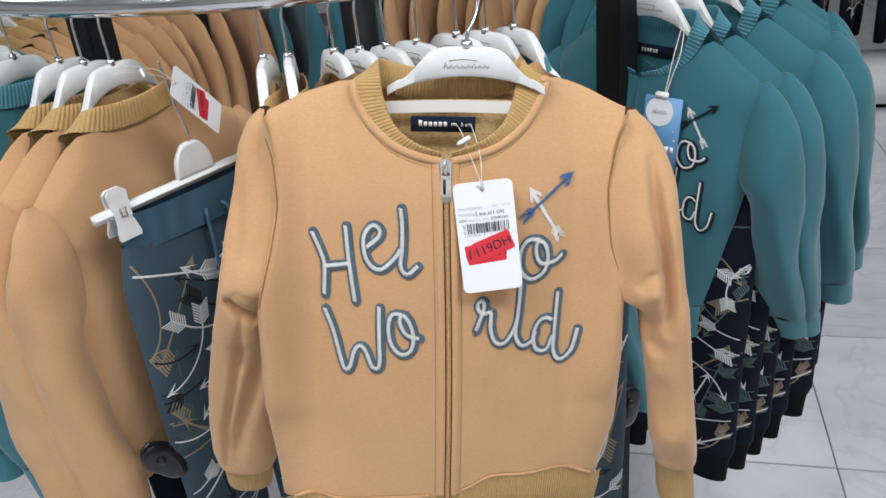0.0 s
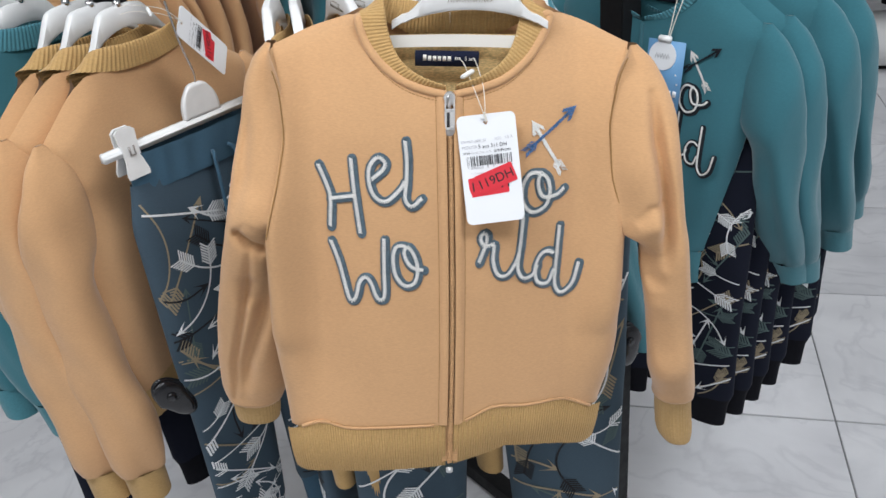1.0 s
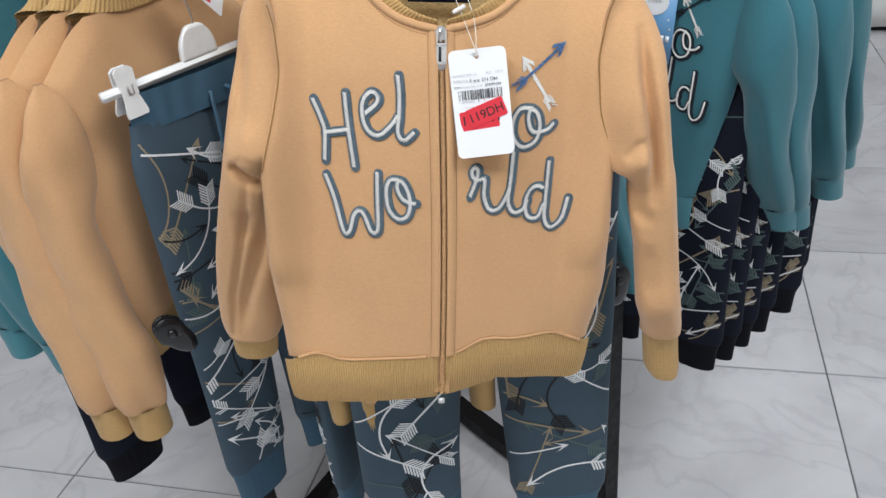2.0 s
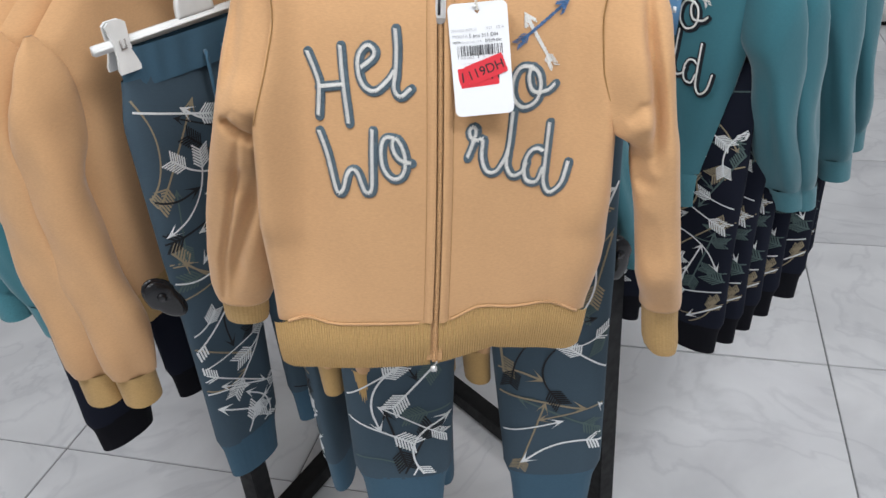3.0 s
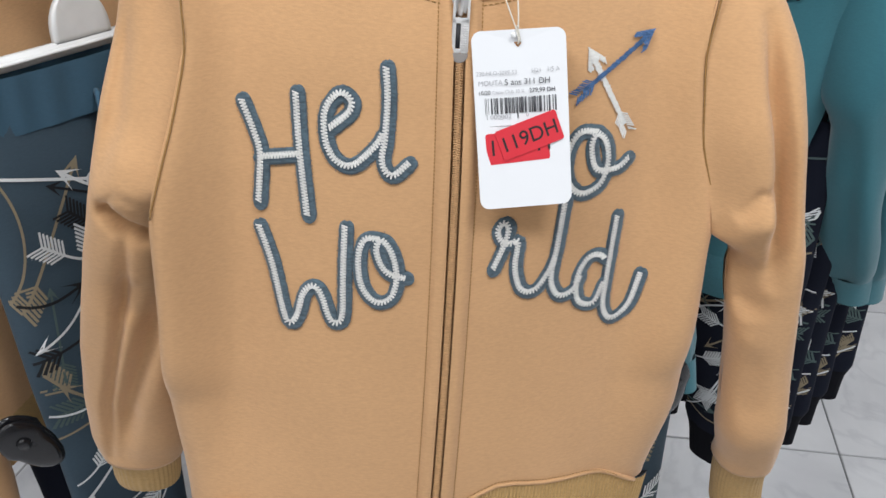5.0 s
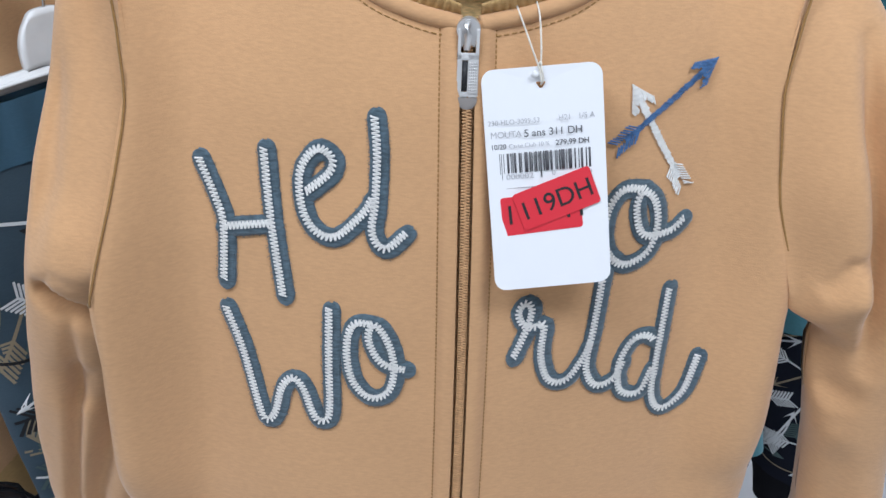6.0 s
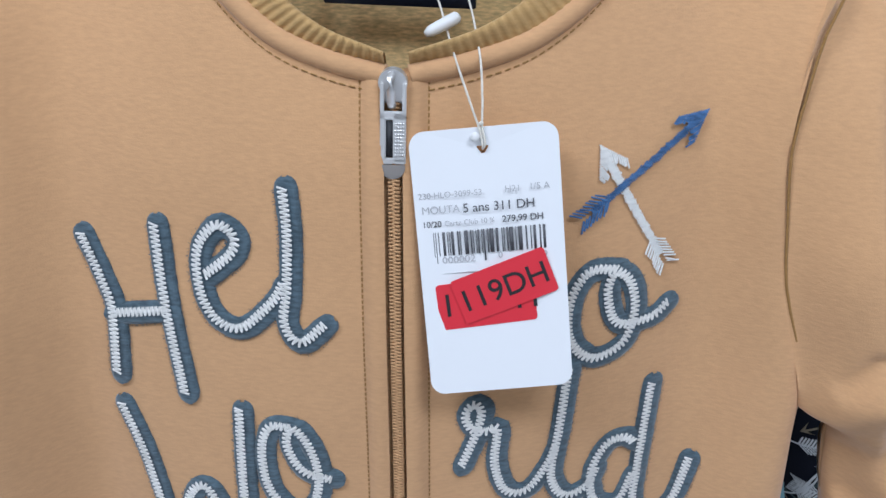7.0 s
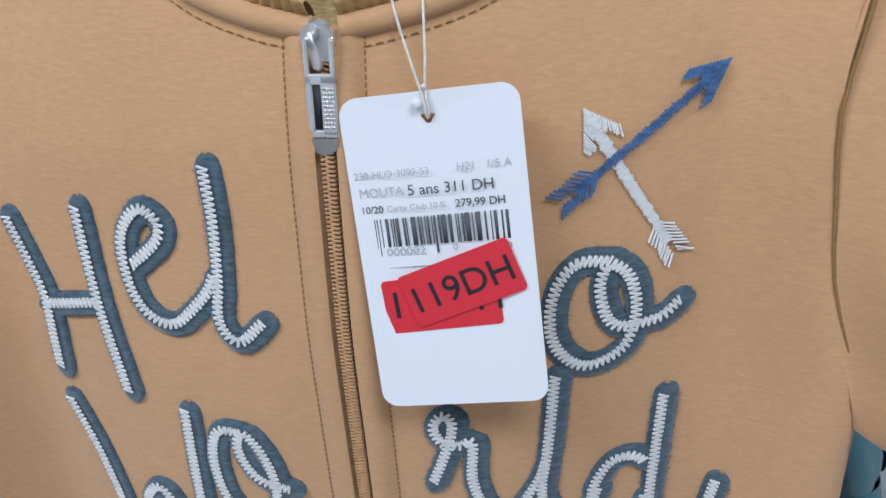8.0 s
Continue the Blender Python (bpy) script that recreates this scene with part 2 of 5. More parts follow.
def satin(bm, a, b, wa, wb, pitch, r, f, lift, slant=0.0):
    """A dense band of stitches from a to b whose half width goes from wa to wb."""
    a, b = Vector((*a, 0)), Vector((*b, 0))
    n = max(2, int((b - a).length / pitch))
    d = (b - a).normalized()
    s = Vector((-d.y, d.x, 0))
    pts = []
    for i in range(n + 1):
        t = i / n
        p, w = a.lerp(b, t), wa + (wb - wa) * t
        sg = 1 if i % 2 else -1
        w *= 1 + .45 * wob(p.x, p.y, i * .37, 500.0)
        q = p + s * w * sg + d * slant * w * sg
        pts.append((q.x, q.y))
    for a, b in zip(pts, pts[1:]):
        stitch_line(bm, [a, b], r, f, lift)


# strokes of the words, (x, z) on the chest
STROKES = {
    "letter_h": [[(-0.1188, 1.1260), (-0.1114, 1.1093), (-0.1079, 1.0965), (-0.1093, 1.0695)], [(-0.0880, 1.1326), (-0.0856, 1.1038), (-0.0809, 1.0639)], [(-0.1085, 1.0958), (-0.0851, 1.0992)]],
    "letter_e": [[(-0.0692, 1.1141), (-0.0582, 1.1232), (-0.0569, 1.1300), (-0.0639, 1.1336), (-0.0714, 1.1236), (-0.0707, 1.1075), (-0.0650, 1.0972), (-0.0553, 1.0947), (-0.0431, 1.1055), (-0.0386, 1.1126)]],
    "letter_l": [[(-0.0380, 1.1485), (-0.0365, 1.1319), (-0.0371, 1.1115), (-0.0384, 1.0974), (-0.0327, 1.0898), (-0.0230, 1.0976)]],
    "letter_w": [[(-0.1095, 1.0556), (-0.1020, 1.0338), (-0.0950, 1.0031), (-0.0914, 0.9959), (-0.0869, 1.0014), (-0.0830, 1.0159), (-0.0773, 1.0212), (-0.0723, 1.0158), (-0.0676, 1.0025), (-0.0638, 0.9983), (-0.0595, 1.0034), (-0.0594, 1.0335), (-0.0589, 1.0585)]],
    "letter_o": [[(-0.0386, 1.0520), (-0.0471, 1.0516), (-0.0506, 1.0400), (-0.0482, 1.0226), (-0.0394, 1.0127), (-0.0303, 1.0160), (-0.0275, 1.0295), (-0.0311, 1.0438), (-0.0378, 1.0520), (-0.0399, 1.0435), (-0.0338, 1.0319), (-0.0224, 1.0280)]],
    "letter_o_end": [[(0.0896, 1.1121), (0.0784, 1.1130), (0.0718, 1.1043), (0.0709, 1.0906), (0.0750, 1.0811), (0.0832, 1.0759), (0.0942, 1.0809), (0.0979, 1.0936), (0.0953, 1.1061), (0.0886, 1.1112), (0.0861, 1.1026), (0.0912, 1.0899), (0.1048, 1.0898), (0.1115, 1.0950)]],
    "letter_r": [[(0.0306, 1.0320), (0.0362, 1.0473), (0.0383, 1.0577), (0.0351, 1.0618), (0.0318, 1.0569), (0.0346, 1.0503), (0.0399, 1.0483), (0.0449, 1.0492), (0.0446, 1.0319), (0.0495, 1.0179), (0.0586, 1.0165), (0.0669, 1.0289), (0.0694, 1.0364)]],
    "letter_l_end": [[(0.0726, 1.0735), (0.0707, 1.0458), (0.0687, 1.0225), (0.0751, 1.0107), (0.0844, 1.0136), (0.0881, 1.0220)]],
    "letter_d": [[(0.1044, 1.0314), (0.0993, 1.0351), (0.0918, 1.0332), (0.0863, 1.0209), (0.0888, 1.0053), (0.0993, 1.0024), (0.1048, 1.0152)], [(0.1090, 1.0590), (0.1070, 1.0208), (0.1069, 0.9990), (0.1139, 0.9890), (0.1245, 0.9974), (0.1300, 1.0196)]],
}


def lettering(parent, f, origin, felt, thread, fine=True):
    ox, oz = origin
    k = 0
    for name, strokes in STROKES.items():
        bm = bmesh.new()
        for s in strokes:
            k += 1
            # felt strip, widened and shifted down right so its shape takes in the shadow
            ribbon(bm, [(x - ox, z - oz) for x, z in s], 0.0046, 0.0013 + 0.00012 * (k % 4), f, 0.0, 0.0011, -0.0013)
        if fine:
            fz = random.Random(k)
            for s in strokes:
                pts = smooth_path([(x - ox + .0011, z - oz - .0013, 0) for x, z in s], 0.0008)
                for p, q in zip(pts, pts[1:]):
                    d = (q - p).normalized()
                    for sg in (1, -1):
                        n_ = Vector((-d.y, d.x, 0)) * sg
                        a = p + n_ * 0.0043
                        b = a + n_ * fz.uniform(.0003, .0013) + d * fz.uniform(-.001, .001)
                        stitch_line(bm, [(a.x, a.y), (b.x, b.y)], 0.00009, f, fz.uniform(.0003, .0011))
        patch = part(name, bm, felt, parent, "felt letter edged with white zigzag stitching")
        bm = bmesh.new()
        for s in strokes:
            path = [(x - ox, z - oz) for x, z in s]
            if fine:
                zigzag(bm, path, 0.0018, 0.0018, 0.00052, f, 0.0021)
            else:
                ribbon(bm, path, 0.0015, 0.0022, f)
        part("stitching", bm, thread, patch)["kind"] = "stuff"


def arrows(parent, f, origin, m_a, m_b, label_a):
    ox, oz = origin

    def stitched(name, tail, tip, w, mat, label, lift):
        tail, tip = Vector((tail[0] - ox, tail[1] - oz)), Vector((tip[0] - ox, tip[1] - oz))
        d = (tip - tail).normalized()
        s = Vector((-d.y, d.x))
        bm = bmesh.new()
        satin(bm, tail + d * 0.004, tip - d * 0.006, w, w * 1.1, 0.00042, 0.00032, f, lift)
        for sg in (1, -1):
            # barbs of the head and flights of the tail
            for i in range(13):
                t = i / 12
                a = tip - d * 0.0105 * t + s * sg * 0.0060 * t
                b = a - d * (0.0036 + 0.0024 * (1 - t) + 0.0022 * wob(a.x, a.y, i * .7, 400.0)) - s * sg * 0.0009
                stitch_line(bm, [a, (a + b) / 2, b], 0.00036, f, lift + 0.0001 * (i % 3))
            for i in range(9):
                t = i / 8
                a = tail + d * (0.0115 * (1 - t)) + s * sg * (w * 0.5)
                b = a + s * sg * (0.0036 + .0014 * wob(a.x, a.y, i * .9, 400.0)) - d * 0.0034
                stitch_line(bm, [a, (a + b) / 2, b], 0.00042, f, lift + 0.0001 * (i % 2))
        part(name, bm, mat, parent, label)["kind"] = "stuff"

    stitched("embroidered_arrow", (0.1089, 1.1114), (0.0787, 1.1593), 0.0015, m_b, "white embroidered arrow", 0.0010)
    stitched("embroidered_arrow", (0.0739, 1.1333), (0.1217, 1.1674), 0.0014, m_a, label_a, 0.0018)


# ---- jackets ----
TABLE_MAIN = dict(
    right=[(0.8460, 0.1692), (0.8802, 0.1775), (0.9056, 0.1825), (0.9749, 0.1797), (1.0555, 0.1742), (1.1033, 0.1569), (1.1541, 0.1525), (1.1952, 0.1613), (1.2230, 0.1780)],
    left=[(0.8491, -0.1663), (0.8839, -0.1679), (0.9553, -0.1733), (1.0228, -0.1694), (1.0597, -0.1674), (1.1120, -0.1538), (1.1513, -0.1464), (1.1924, -0.1505), (1.2270, -0.1627)],
    seam=[(-.19, .838), (-.1687, .8416), (-.132, .859), (-.105, .851), (-.052, .856), (0, .8586), (.018, .859), (.046, .8757), (.082, .867), (.124, .8643), (.167, .838), (.19, .835)],
    hem=[(-.18, .7925), (-.1514, .7935), (-.053, .802), (.003, .806), (.065, .8196), (.11, .808), (.1537, .794), (.18, .79)],
    neck=[(-.0804, 1.2484), (-.073, 1.2274), (-.0526, 1.2057), (-.0300, 1.1955), (-.0121, 1.1905), (.003, 1.188), (.0157, 1.19), (.035, 1.1935), (.059, 1.2015), (.083, 1.2202), (.0957, 1.2448)],
    shoulder=[(-.19, 1.213), (-.1630, 1.2230), (-.1300, 1.2330), (-.0804, 1.2484), (.0957, 1.2448), (.14, 1.2290), (.1785, 1.2130), (.2, 1.205)],
    yc=[(.70, .600), (.78, .607), (.81, .613), (.92, .631), (1.035, .650), (1.095, .660), (1.15, .676), (1.185, .691), (1.24, .722), (1.27, .74)],
    skew=.113, curve=1.28, zip=.003, edge_l=.044, edge_r=.034, pit_l=1.066, pit_r=1.047,
    # each sleeve: rows of (height, inner edge, outer edge, half thickness); the depth of its middle; folds as (points, width, depth)
    drape_l=dict(
        rows=[(1.2235, -.163, -.166, .004), (1.2130, -.160, -.179, .014), (1.1912, -0.1620, -0.1889, 0.018), (1.1581, -0.1554, -0.1931, 0.021), (1.1195, -0.1553, -0.2014, 0.022), (1.0728, -0.1636, -0.2097, 0.023), (1.0429, -0.1660, -0.2167, 0.022), (1.0196, -0.1646, -0.2230, 0.021), (0.9433, -0.1670, -0.2402, 0.023), (0.8924, -0.1705, -0.2482, 0.025), (0.8474, -0.1779, -0.2520, 0.025), (0.8286, -0.1844, -0.2506, 0.022), (0.8212, -.1885, -.2478, .0228)],
        depth=[(.80, .718), (.9, .70), (1.02, .678), (1.07, .675), (1.12, .690), (1.21, .730)],
        folds=[([(-0.1983, 1.0634), (-0.1889, 1.0728), (-0.1732, 1.0666)], .0030, .0022), ([(-0.1978, 1.0595), (-0.1891, 1.0497), (-0.1776, 1.0419)], .0048, .012), ([(-0.1887, 1.0409), (-0.2076, 0.9593), (-0.2262, 0.8924), (-0.2355, 0.8308)], .0036, .008), ([(-0.1726, 1.0122), (-0.1870, 0.9593), (-0.2119, 0.8924), (-0.2256, 0.8375)], .0080, .011), ([(-0.1855, 1.1681), (-0.1890, 1.1141), (-0.1979, 1.0850)], .0070, .007), ([(-0.1807, 1.0876), (-0.1827, 1.0749)], .014, -.008), ([(-0.1920, 1.0122), (-0.2004, 0.9700)], .012, .006), ([(-0.2312, 1.0017), (-0.2413, 0.9054)], .006, -.003)]),
    cuff_l=[(0.8253, -0.1906, -0.2462, 0.021), (0.8175, -0.1918, -0.2446, 0.02), (0.7951, -0.1936, -0.2445, 0.019), (0.7881, -0.1951, -0.2430, 0.017)],
    drape_r=dict(
        rows=[(1.2135, .178, .181, .004), (1.2010, .171, .1975, .015), (1.1822, 0.1670, 0.2095, 0.02), (1.1646, 0.1630, 0.2170, 0.023), (1.1516, 0.1610, 0.2211, 0.024), (1.1210, 0.1630, 0.2240, 0.025), (1.0853, 0.1718, 0.2292, 0.026), (1.0595, 0.1836, 0.2336, 0.026), (1.0494, 0.1895, 0.2359, 0.025), (1.0439, 0.1901, 0.2377, 0.023), (1.0043, 0.1954, 0.2448, 0.023), (0.9558, 0.2064, 0.2538, 0.025), (0.9054, 0.2143, 0.2620, 0.027), (0.8783, 0.2189, 0.2688, 0.027), (0.8429, 0.2318, 0.2781, 0.024), (0.8295, .2338, .2805, .0250)],
        depth=[(.73, .722), (.81, .720), (.89, .690), (1.05, .690), (1.12, .706), (1.21, .760)],
        folds=[([(0.1940, 1.1738), (0.2004, 1.1302), (0.2086, 1.0909), (0.2143, 1.0568), (0.2157, 1.0181)], .0062, .020), ([(0.1975, 1.0347), (0.2084, 0.9860)], .011, .014), ([(0.1847, 1.0660), (0.1942, 1.0789), (0.2054, 1.0798)], .0036, .004), ([(0.1865, 1.0586), (0.1997, 1.0642)], .010, -.007), ([(0.2157, 0.9722), (0.2286, 0.8888)], .011, .005), ([(0.2259, 1.0734), (0.2436, 0.9631)], .008, -.003)]),
    cuff_r=[(0.8333, 0.2359, 0.2786, 0.022), (0.8236, 0.2382, 0.2787, 0.0215), (0.7689, 0.2471, 0.2891, 0.02), (0.7563, 0.2563, 0.2891, 0.018)],
)


def mirror_table(t):
    """The plain jacket on the rack: the same cut, hanging even on both sides, sleeves straight down."""
    g = dict(t)
    g["right"] = [(z, v) for z, v in t["right"]]
    g["left"] = [(z, -v) for z, v in t["right"]]
    g["seam"] = [(-.19, .838), (-.10, .855), (0, .857), (.10, .855), (.19, .838)]
    g["hem"] = [(-.18, .79), (0, .802), (.18, .79)]
    g["neck"] = [(-.088, 1.2470), (-.078, 1.2234), (-.056, 1.2037), (-.032, 1.1945), (0.0, 1.188), (.032, 1.1945), (.056, 1.2037), (.078, 1.2234), (.088, 1.2470)]
    g["shoulder"] = [(-.2, 1.168), (-.178, 1.182), (-.088, 1.2470), (.088, 1.2470), (.178, 1.182), (.2, 1.168)]
    g["yc"] = [(.7, -.040), (.95, -.045), (1.10, -.036), (1.2, -.022), (1.25, -.012)]
    del g["drape_l"], g["drape_r"]
    g["skew"], g["curve"], g["zip"] = 0.0, 0.5, 0.0
    s = [(1.199, .166, .0008, .001), (1.190, .170, .010, .008), (1.172, .175, .020, .016), (1.13, .182, .030, .027), (1.07, .187, .035, .036), (1.0, .190, .036, .041), (.90, .193, .035, .043), (.82, .194, .034, .044), (.768, .194, .032, .042), (.744, .193, .026, .034)]
    c = [(.745, .193, .027, .034), (.736, .193, .026, .032), (.69, .193, .025, .029)]
    g["sleeve_r"], g["cuff_r"] = s, c
    g["sleeve_l"], g["cuff_l"] = [(z, -x, a, b) for z, x, a, b in s], [(z, -x, a, b) for z, x, a, b in c]
    return g


def jacket(name, t, origin, m, mats, label, fine, seed, group="", back_neck=0.045):
    """A zip jacket: two front panels, back, sleeves with cuffs, collar, hem bands, zip. Local to origin."""
    cloth, rib, lining, stitchmat = mats
    ox, oy, oz = origin
    top = thing(name, m, label, "jacket", group)
    k = 1 if fine else 0

    def crease(x, z):
        """Soft folds that run down from the armholes and up from the hem."""
        e = abs(x) / 0.18
        return (0.0035 if fine else 0.0080) * e * e * math.sin(34 * x + 16 * z + seed) * float(np.interp(z, [.84, .9, 1.0, 1.12], [1, 1, .7, 0]))

    def forward(x, z):
        """The slack cloth by the armholes stands forward."""
        if not fine:
            return 0.0
        q = max(0.0, min(1.0, (abs(x) - .118) / .058))
        return t["edge_l" if x < 0 else "edge_r"] * q * q * (3 - 2 * q) * (.3 + .7 * (lambda h: h * h * (3 - 2 * h))(max(0.0, min(1.0, (z - .82) / .16))))

    def front_y(x, z):
        return soft_table(t["yc"], z) + t["skew"] * x + t["curve"] * x * x + 0.0022 * wob(x, 0, z, 9.0, seed) * k + crease(x, z) - forward(x, z)

    def half_depth(z):
        return float(np.interp(z, [.8, 1.0, 1.15, 1.21, 1.25], [.036, .038, .034, .025, .020]))

    def edge(z, side):
        return soft_table(t[side], z, 0.01)

    def roll(x, z, v, shoulder):
        xl, xr = edge(z, "left"), edge(z, "right")
        e = min(1.0, abs(2 * (x - xl) / (xr - xl) - 1))
        r = 1 - math.sqrt(max(0.0, 1 - e ** (float(np.interp(z, [.94, 1.07], [7, 40])) if fine else 7)))
        if fine:
            r *= float(np.interp(z, [.94, 1.07], [1, .12]))
        if shoulder > 0:
            r = max(r, shoulder * (1 - math.sqrt(max(0.0, 1 - v ** 16))))
        return r

    def panel_point(x, v, front):
        lo = soft_table(t["seam"], x)
        neck_l, neck_r = t["neck"][0][0], t["neck"][-1][0]
        inside = neck_l < x < neck_r
        if inside and front:
            hi = lerp_table(t["neck"], x) - 0.001
        elif inside:
            hi = 1.2465 + 0.004 * (abs(x) / 0.09) ** 2 - (.022 * max(0.0, 1 - (x / .085) ** 2) if fine else 0)
        else:
            hi = lerp_table(t["shoulder"], x)
        z = lo + (hi - lo) * v
        sh = min(1.0, max(0.0, (abs(x - (neck_l + neck_r) / 2) - 0.082) / 0.02))
        r = roll(x, z, v, sh)
        d = half_depth(z)
        y = front_y(x, z) + (d * r if front else 2 * d - d * r)
        return Vector((x - ox, y - oy, z - oz))

    def cloth_panel(x_of, front, nu, nv):
        bm = bmesh.new()

        def fn(u, v):
            z = .84 + .375 * v
            return panel_point(x_of(u, z), v, front)
        sheet(bm, fn, nu, nv)
        return bm

    zx = t["zip"]
    nu, nv = (44, 60) if fine else (18, 26)
    gap = 0.0038 if fine else 0.002

    def zip_at(z):
        return zx + (0.0025 * math.sin((z - .8) * 9) if fine else 0)

    part("front_panel", cloth_panel(lambda u, z: edge(z, "left") + (zip_at(z) - gap - edge(z, "left")) * (1 - (1 - u) ** 1.15), True, nu, nv), cloth, top)
    part("front_panel", cloth_panel(lambda u, z: zip_at(z) + gap + (edge(z, "right") - zip_at(z) - gap) * u ** 1.15, True, nu, nv), cloth, top)
    part("back_panel", cloth_panel(lambda u, z: edge(z, "left") + (edge(z, "right") - edge(z, "left")) * (0.5 - 0.5 * math.cos(math.pi * u)), False, nu * 2, nv), cloth, top)

    # ribbed hem bands, front left, front right, back
    def band(x0, x1, front, ribs):
        bm = bmesh.new()
        n = ribs * (4 if fine else 2)

        def fn(u, v):
            x = x0 + (x1 - x0) * u
            zt, zb = soft_table(t["seam"], x) + 0.001, lerp_table(t["hem"], x)
            z = zb + (zt - zb) * v
            e = min(1.0, abs(x) / (edge(.84, "right") + .005))
            r = 1 - math.sqrt(max(0.0, 1 - e ** 7))
            d = half_depth(.84)
            y = front_y(x, z) + (d * r if front else 2 * d - d * r)
            lump = 0.0007 * math.cos(2 * math.pi * u * ribs) * (k or 0.6) - 0.0035 * math.sin(math.pi * min(1, v * 1.05)) + 0.006 * (1 - v)
            shrink = 1 - 0.03 * (1 - v)
            return Vector((x * shrink - ox, y + (lump if front else -lump) - oy, z - oz))
        sheet(bm, fn, n, 8)
        return bm
    ribs = 62 if fine else 40
    part("hem_band", band(edge(.84, "left"), zx - gap, True, ribs), rib, top, "ribbed knit hem band")
    part("hem_band", band(zx + gap, edge(.84, "right"), True, ribs), rib, top, "ribbed knit hem band")
    part("hem_band", band(edge(.84, "left"), edge(.84, "right"), False, ribs), rib, top, "ribbed knit hem band")

    def draped_sleeve(side, sg):
        """A limp sleeve: flat tube between two edges, sewn to the panel at the armhole, with pressed folds."""
        spec = t["drape_" + side]
        pit = t["pit_" + side]
        side_name = "left" if sg < 0 else "right"
        rows = sorted(spec["rows"])
        zs = [q[0] for q in rows]

        def at(z, i, rows=rows, zs=zs):
            return (float(np.interp(z - .004, zs, [q[i] for q in rows])) + 2 * float(np.interp(z, zs, [q[i] for q in rows])) + float(np.interp(z + .004, zs, [q[i] for q in rows]))) / 4

        def relief(x, z):
            total = 0.0
            for pts, width, depth in spec["folds"]:
                best, along, run = 9.0, 0.0, 0.0
                whole = sum(math.hypot(b[0] - a[0], b[1] - a[1]) for a, b in zip(pts, pts[1:]))
                for (ax, az), (bx, bz) in zip(pts, pts[1:]):
                    lx, lz = bx - ax, bz - az
                    q = max(0.0, min(1.0, ((x - ax) * lx + (z - az) * lz) / (lx * lx + lz * lz)))
                    far = math.hypot(x - ax - q * lx, z - az - q * lz)
                    if far < best:
                        best, along = far, (run + q * math.hypot(lx, lz)) / whole
                    run += math.hypot(lx, lz)
                fade = min(1.0, .25 + 3 * along, .25 + 3 * (1 - along)) if whole > .03 else 1.0
                total += depth * fade * math.exp(-(best / width) ** 2)
            return total

        def fn(u, v):
            z = zs[-1] + (zs[0] - zs[-1]) * v
            xi, xo, th = at(z, 1), at(z, 2), at(z, 3)
            held = float(np.interp(z, [pit - .012, pit], [0, 1]))
            xi = xi * (1 - held) + (edge(z, side_name) - sg * .003) * held
            ang = 2 * math.pi * u
            q = 0.5 - 0.5 * math.cos(ang)
            x = xi + (xo - xi) * q
            bulge = th * (1 - abs(2 * q - 1) ** 2.6) ** 0.5
            mid = soft_table(spec["depth"], z)
            if u > 0.5:
                return Vector((x - ox, mid + bulge - oy, z - oz))
            y = mid - bulge + relief(x, z) * min(1.0, 6 * (1 - q)) + 0.0025 * wob(x, 0, z, 22.0, seed + sg)
            sewn = max(0.0, 1 - q / .5) ** 1.5 * float(np.interp(z, [pit - .012, pit + .012], [0, 1]))
            y = y * (1 - sewn) + (front_y(xi, z) + .0015 + .5 * relief(x, z)) * sewn
            return Vector((x - ox, y - oy, z - oz))
        bm = bmesh.new()
        rws = sheet(bm, fn, 96, 130, True)
        bm.faces.new(rws[-1])
        bmesh.ops.recalc_face_normals(bm, faces=bm.faces)
        slv = part("sleeve", bm, cloth, top)
        crow = t["cuff_" + side][::-1]
        cz = [q[0] for q in crow]

        def cuff(u, v, inset=1.0):
            z = cz[-1] + (cz[0] - cz[-1]) * v
            xi, xo, th = (float(np.interp(z, cz, [q[i] for q in crow])) for i in (1, 2, 3))
            ang = 2 * math.pi * u
            r = inset * (1 + .014 * math.cos(40 * ang))
            c = math.cos(ang)
            x = (xi + xo) / 2 + (xo - xi) / 2 * r * math.copysign(abs(c) ** .85, c)
            return Vector((x - ox, soft_table(spec["depth"], z) + th * r * math.sin(ang) - oy, z - oz))
        bm = bmesh.new()
        sheet(bm, cuff, 200, 8, True)
        sheet(bm, lambda u, v: cuff(u, 1 - .6 * v, .9), 60, 3, True)
        part("cuff", bm, rib, slv, "ribbed knit cuff")
        pts = []
        for i in range(60):
            z = pit + (1.208 - pit) * i / 59
            x = edge(z, side_name)
            pts.append((x - ox, front_y(x, z) + .0006 + .03 * roll(x - sg * .001, z, 0, 0) - oy, z - oz))
        bm = bmesh.new()
        tube(bm, pts, 0.0007, 6)
        part("armhole_seam", bm, stitchmat, slv)

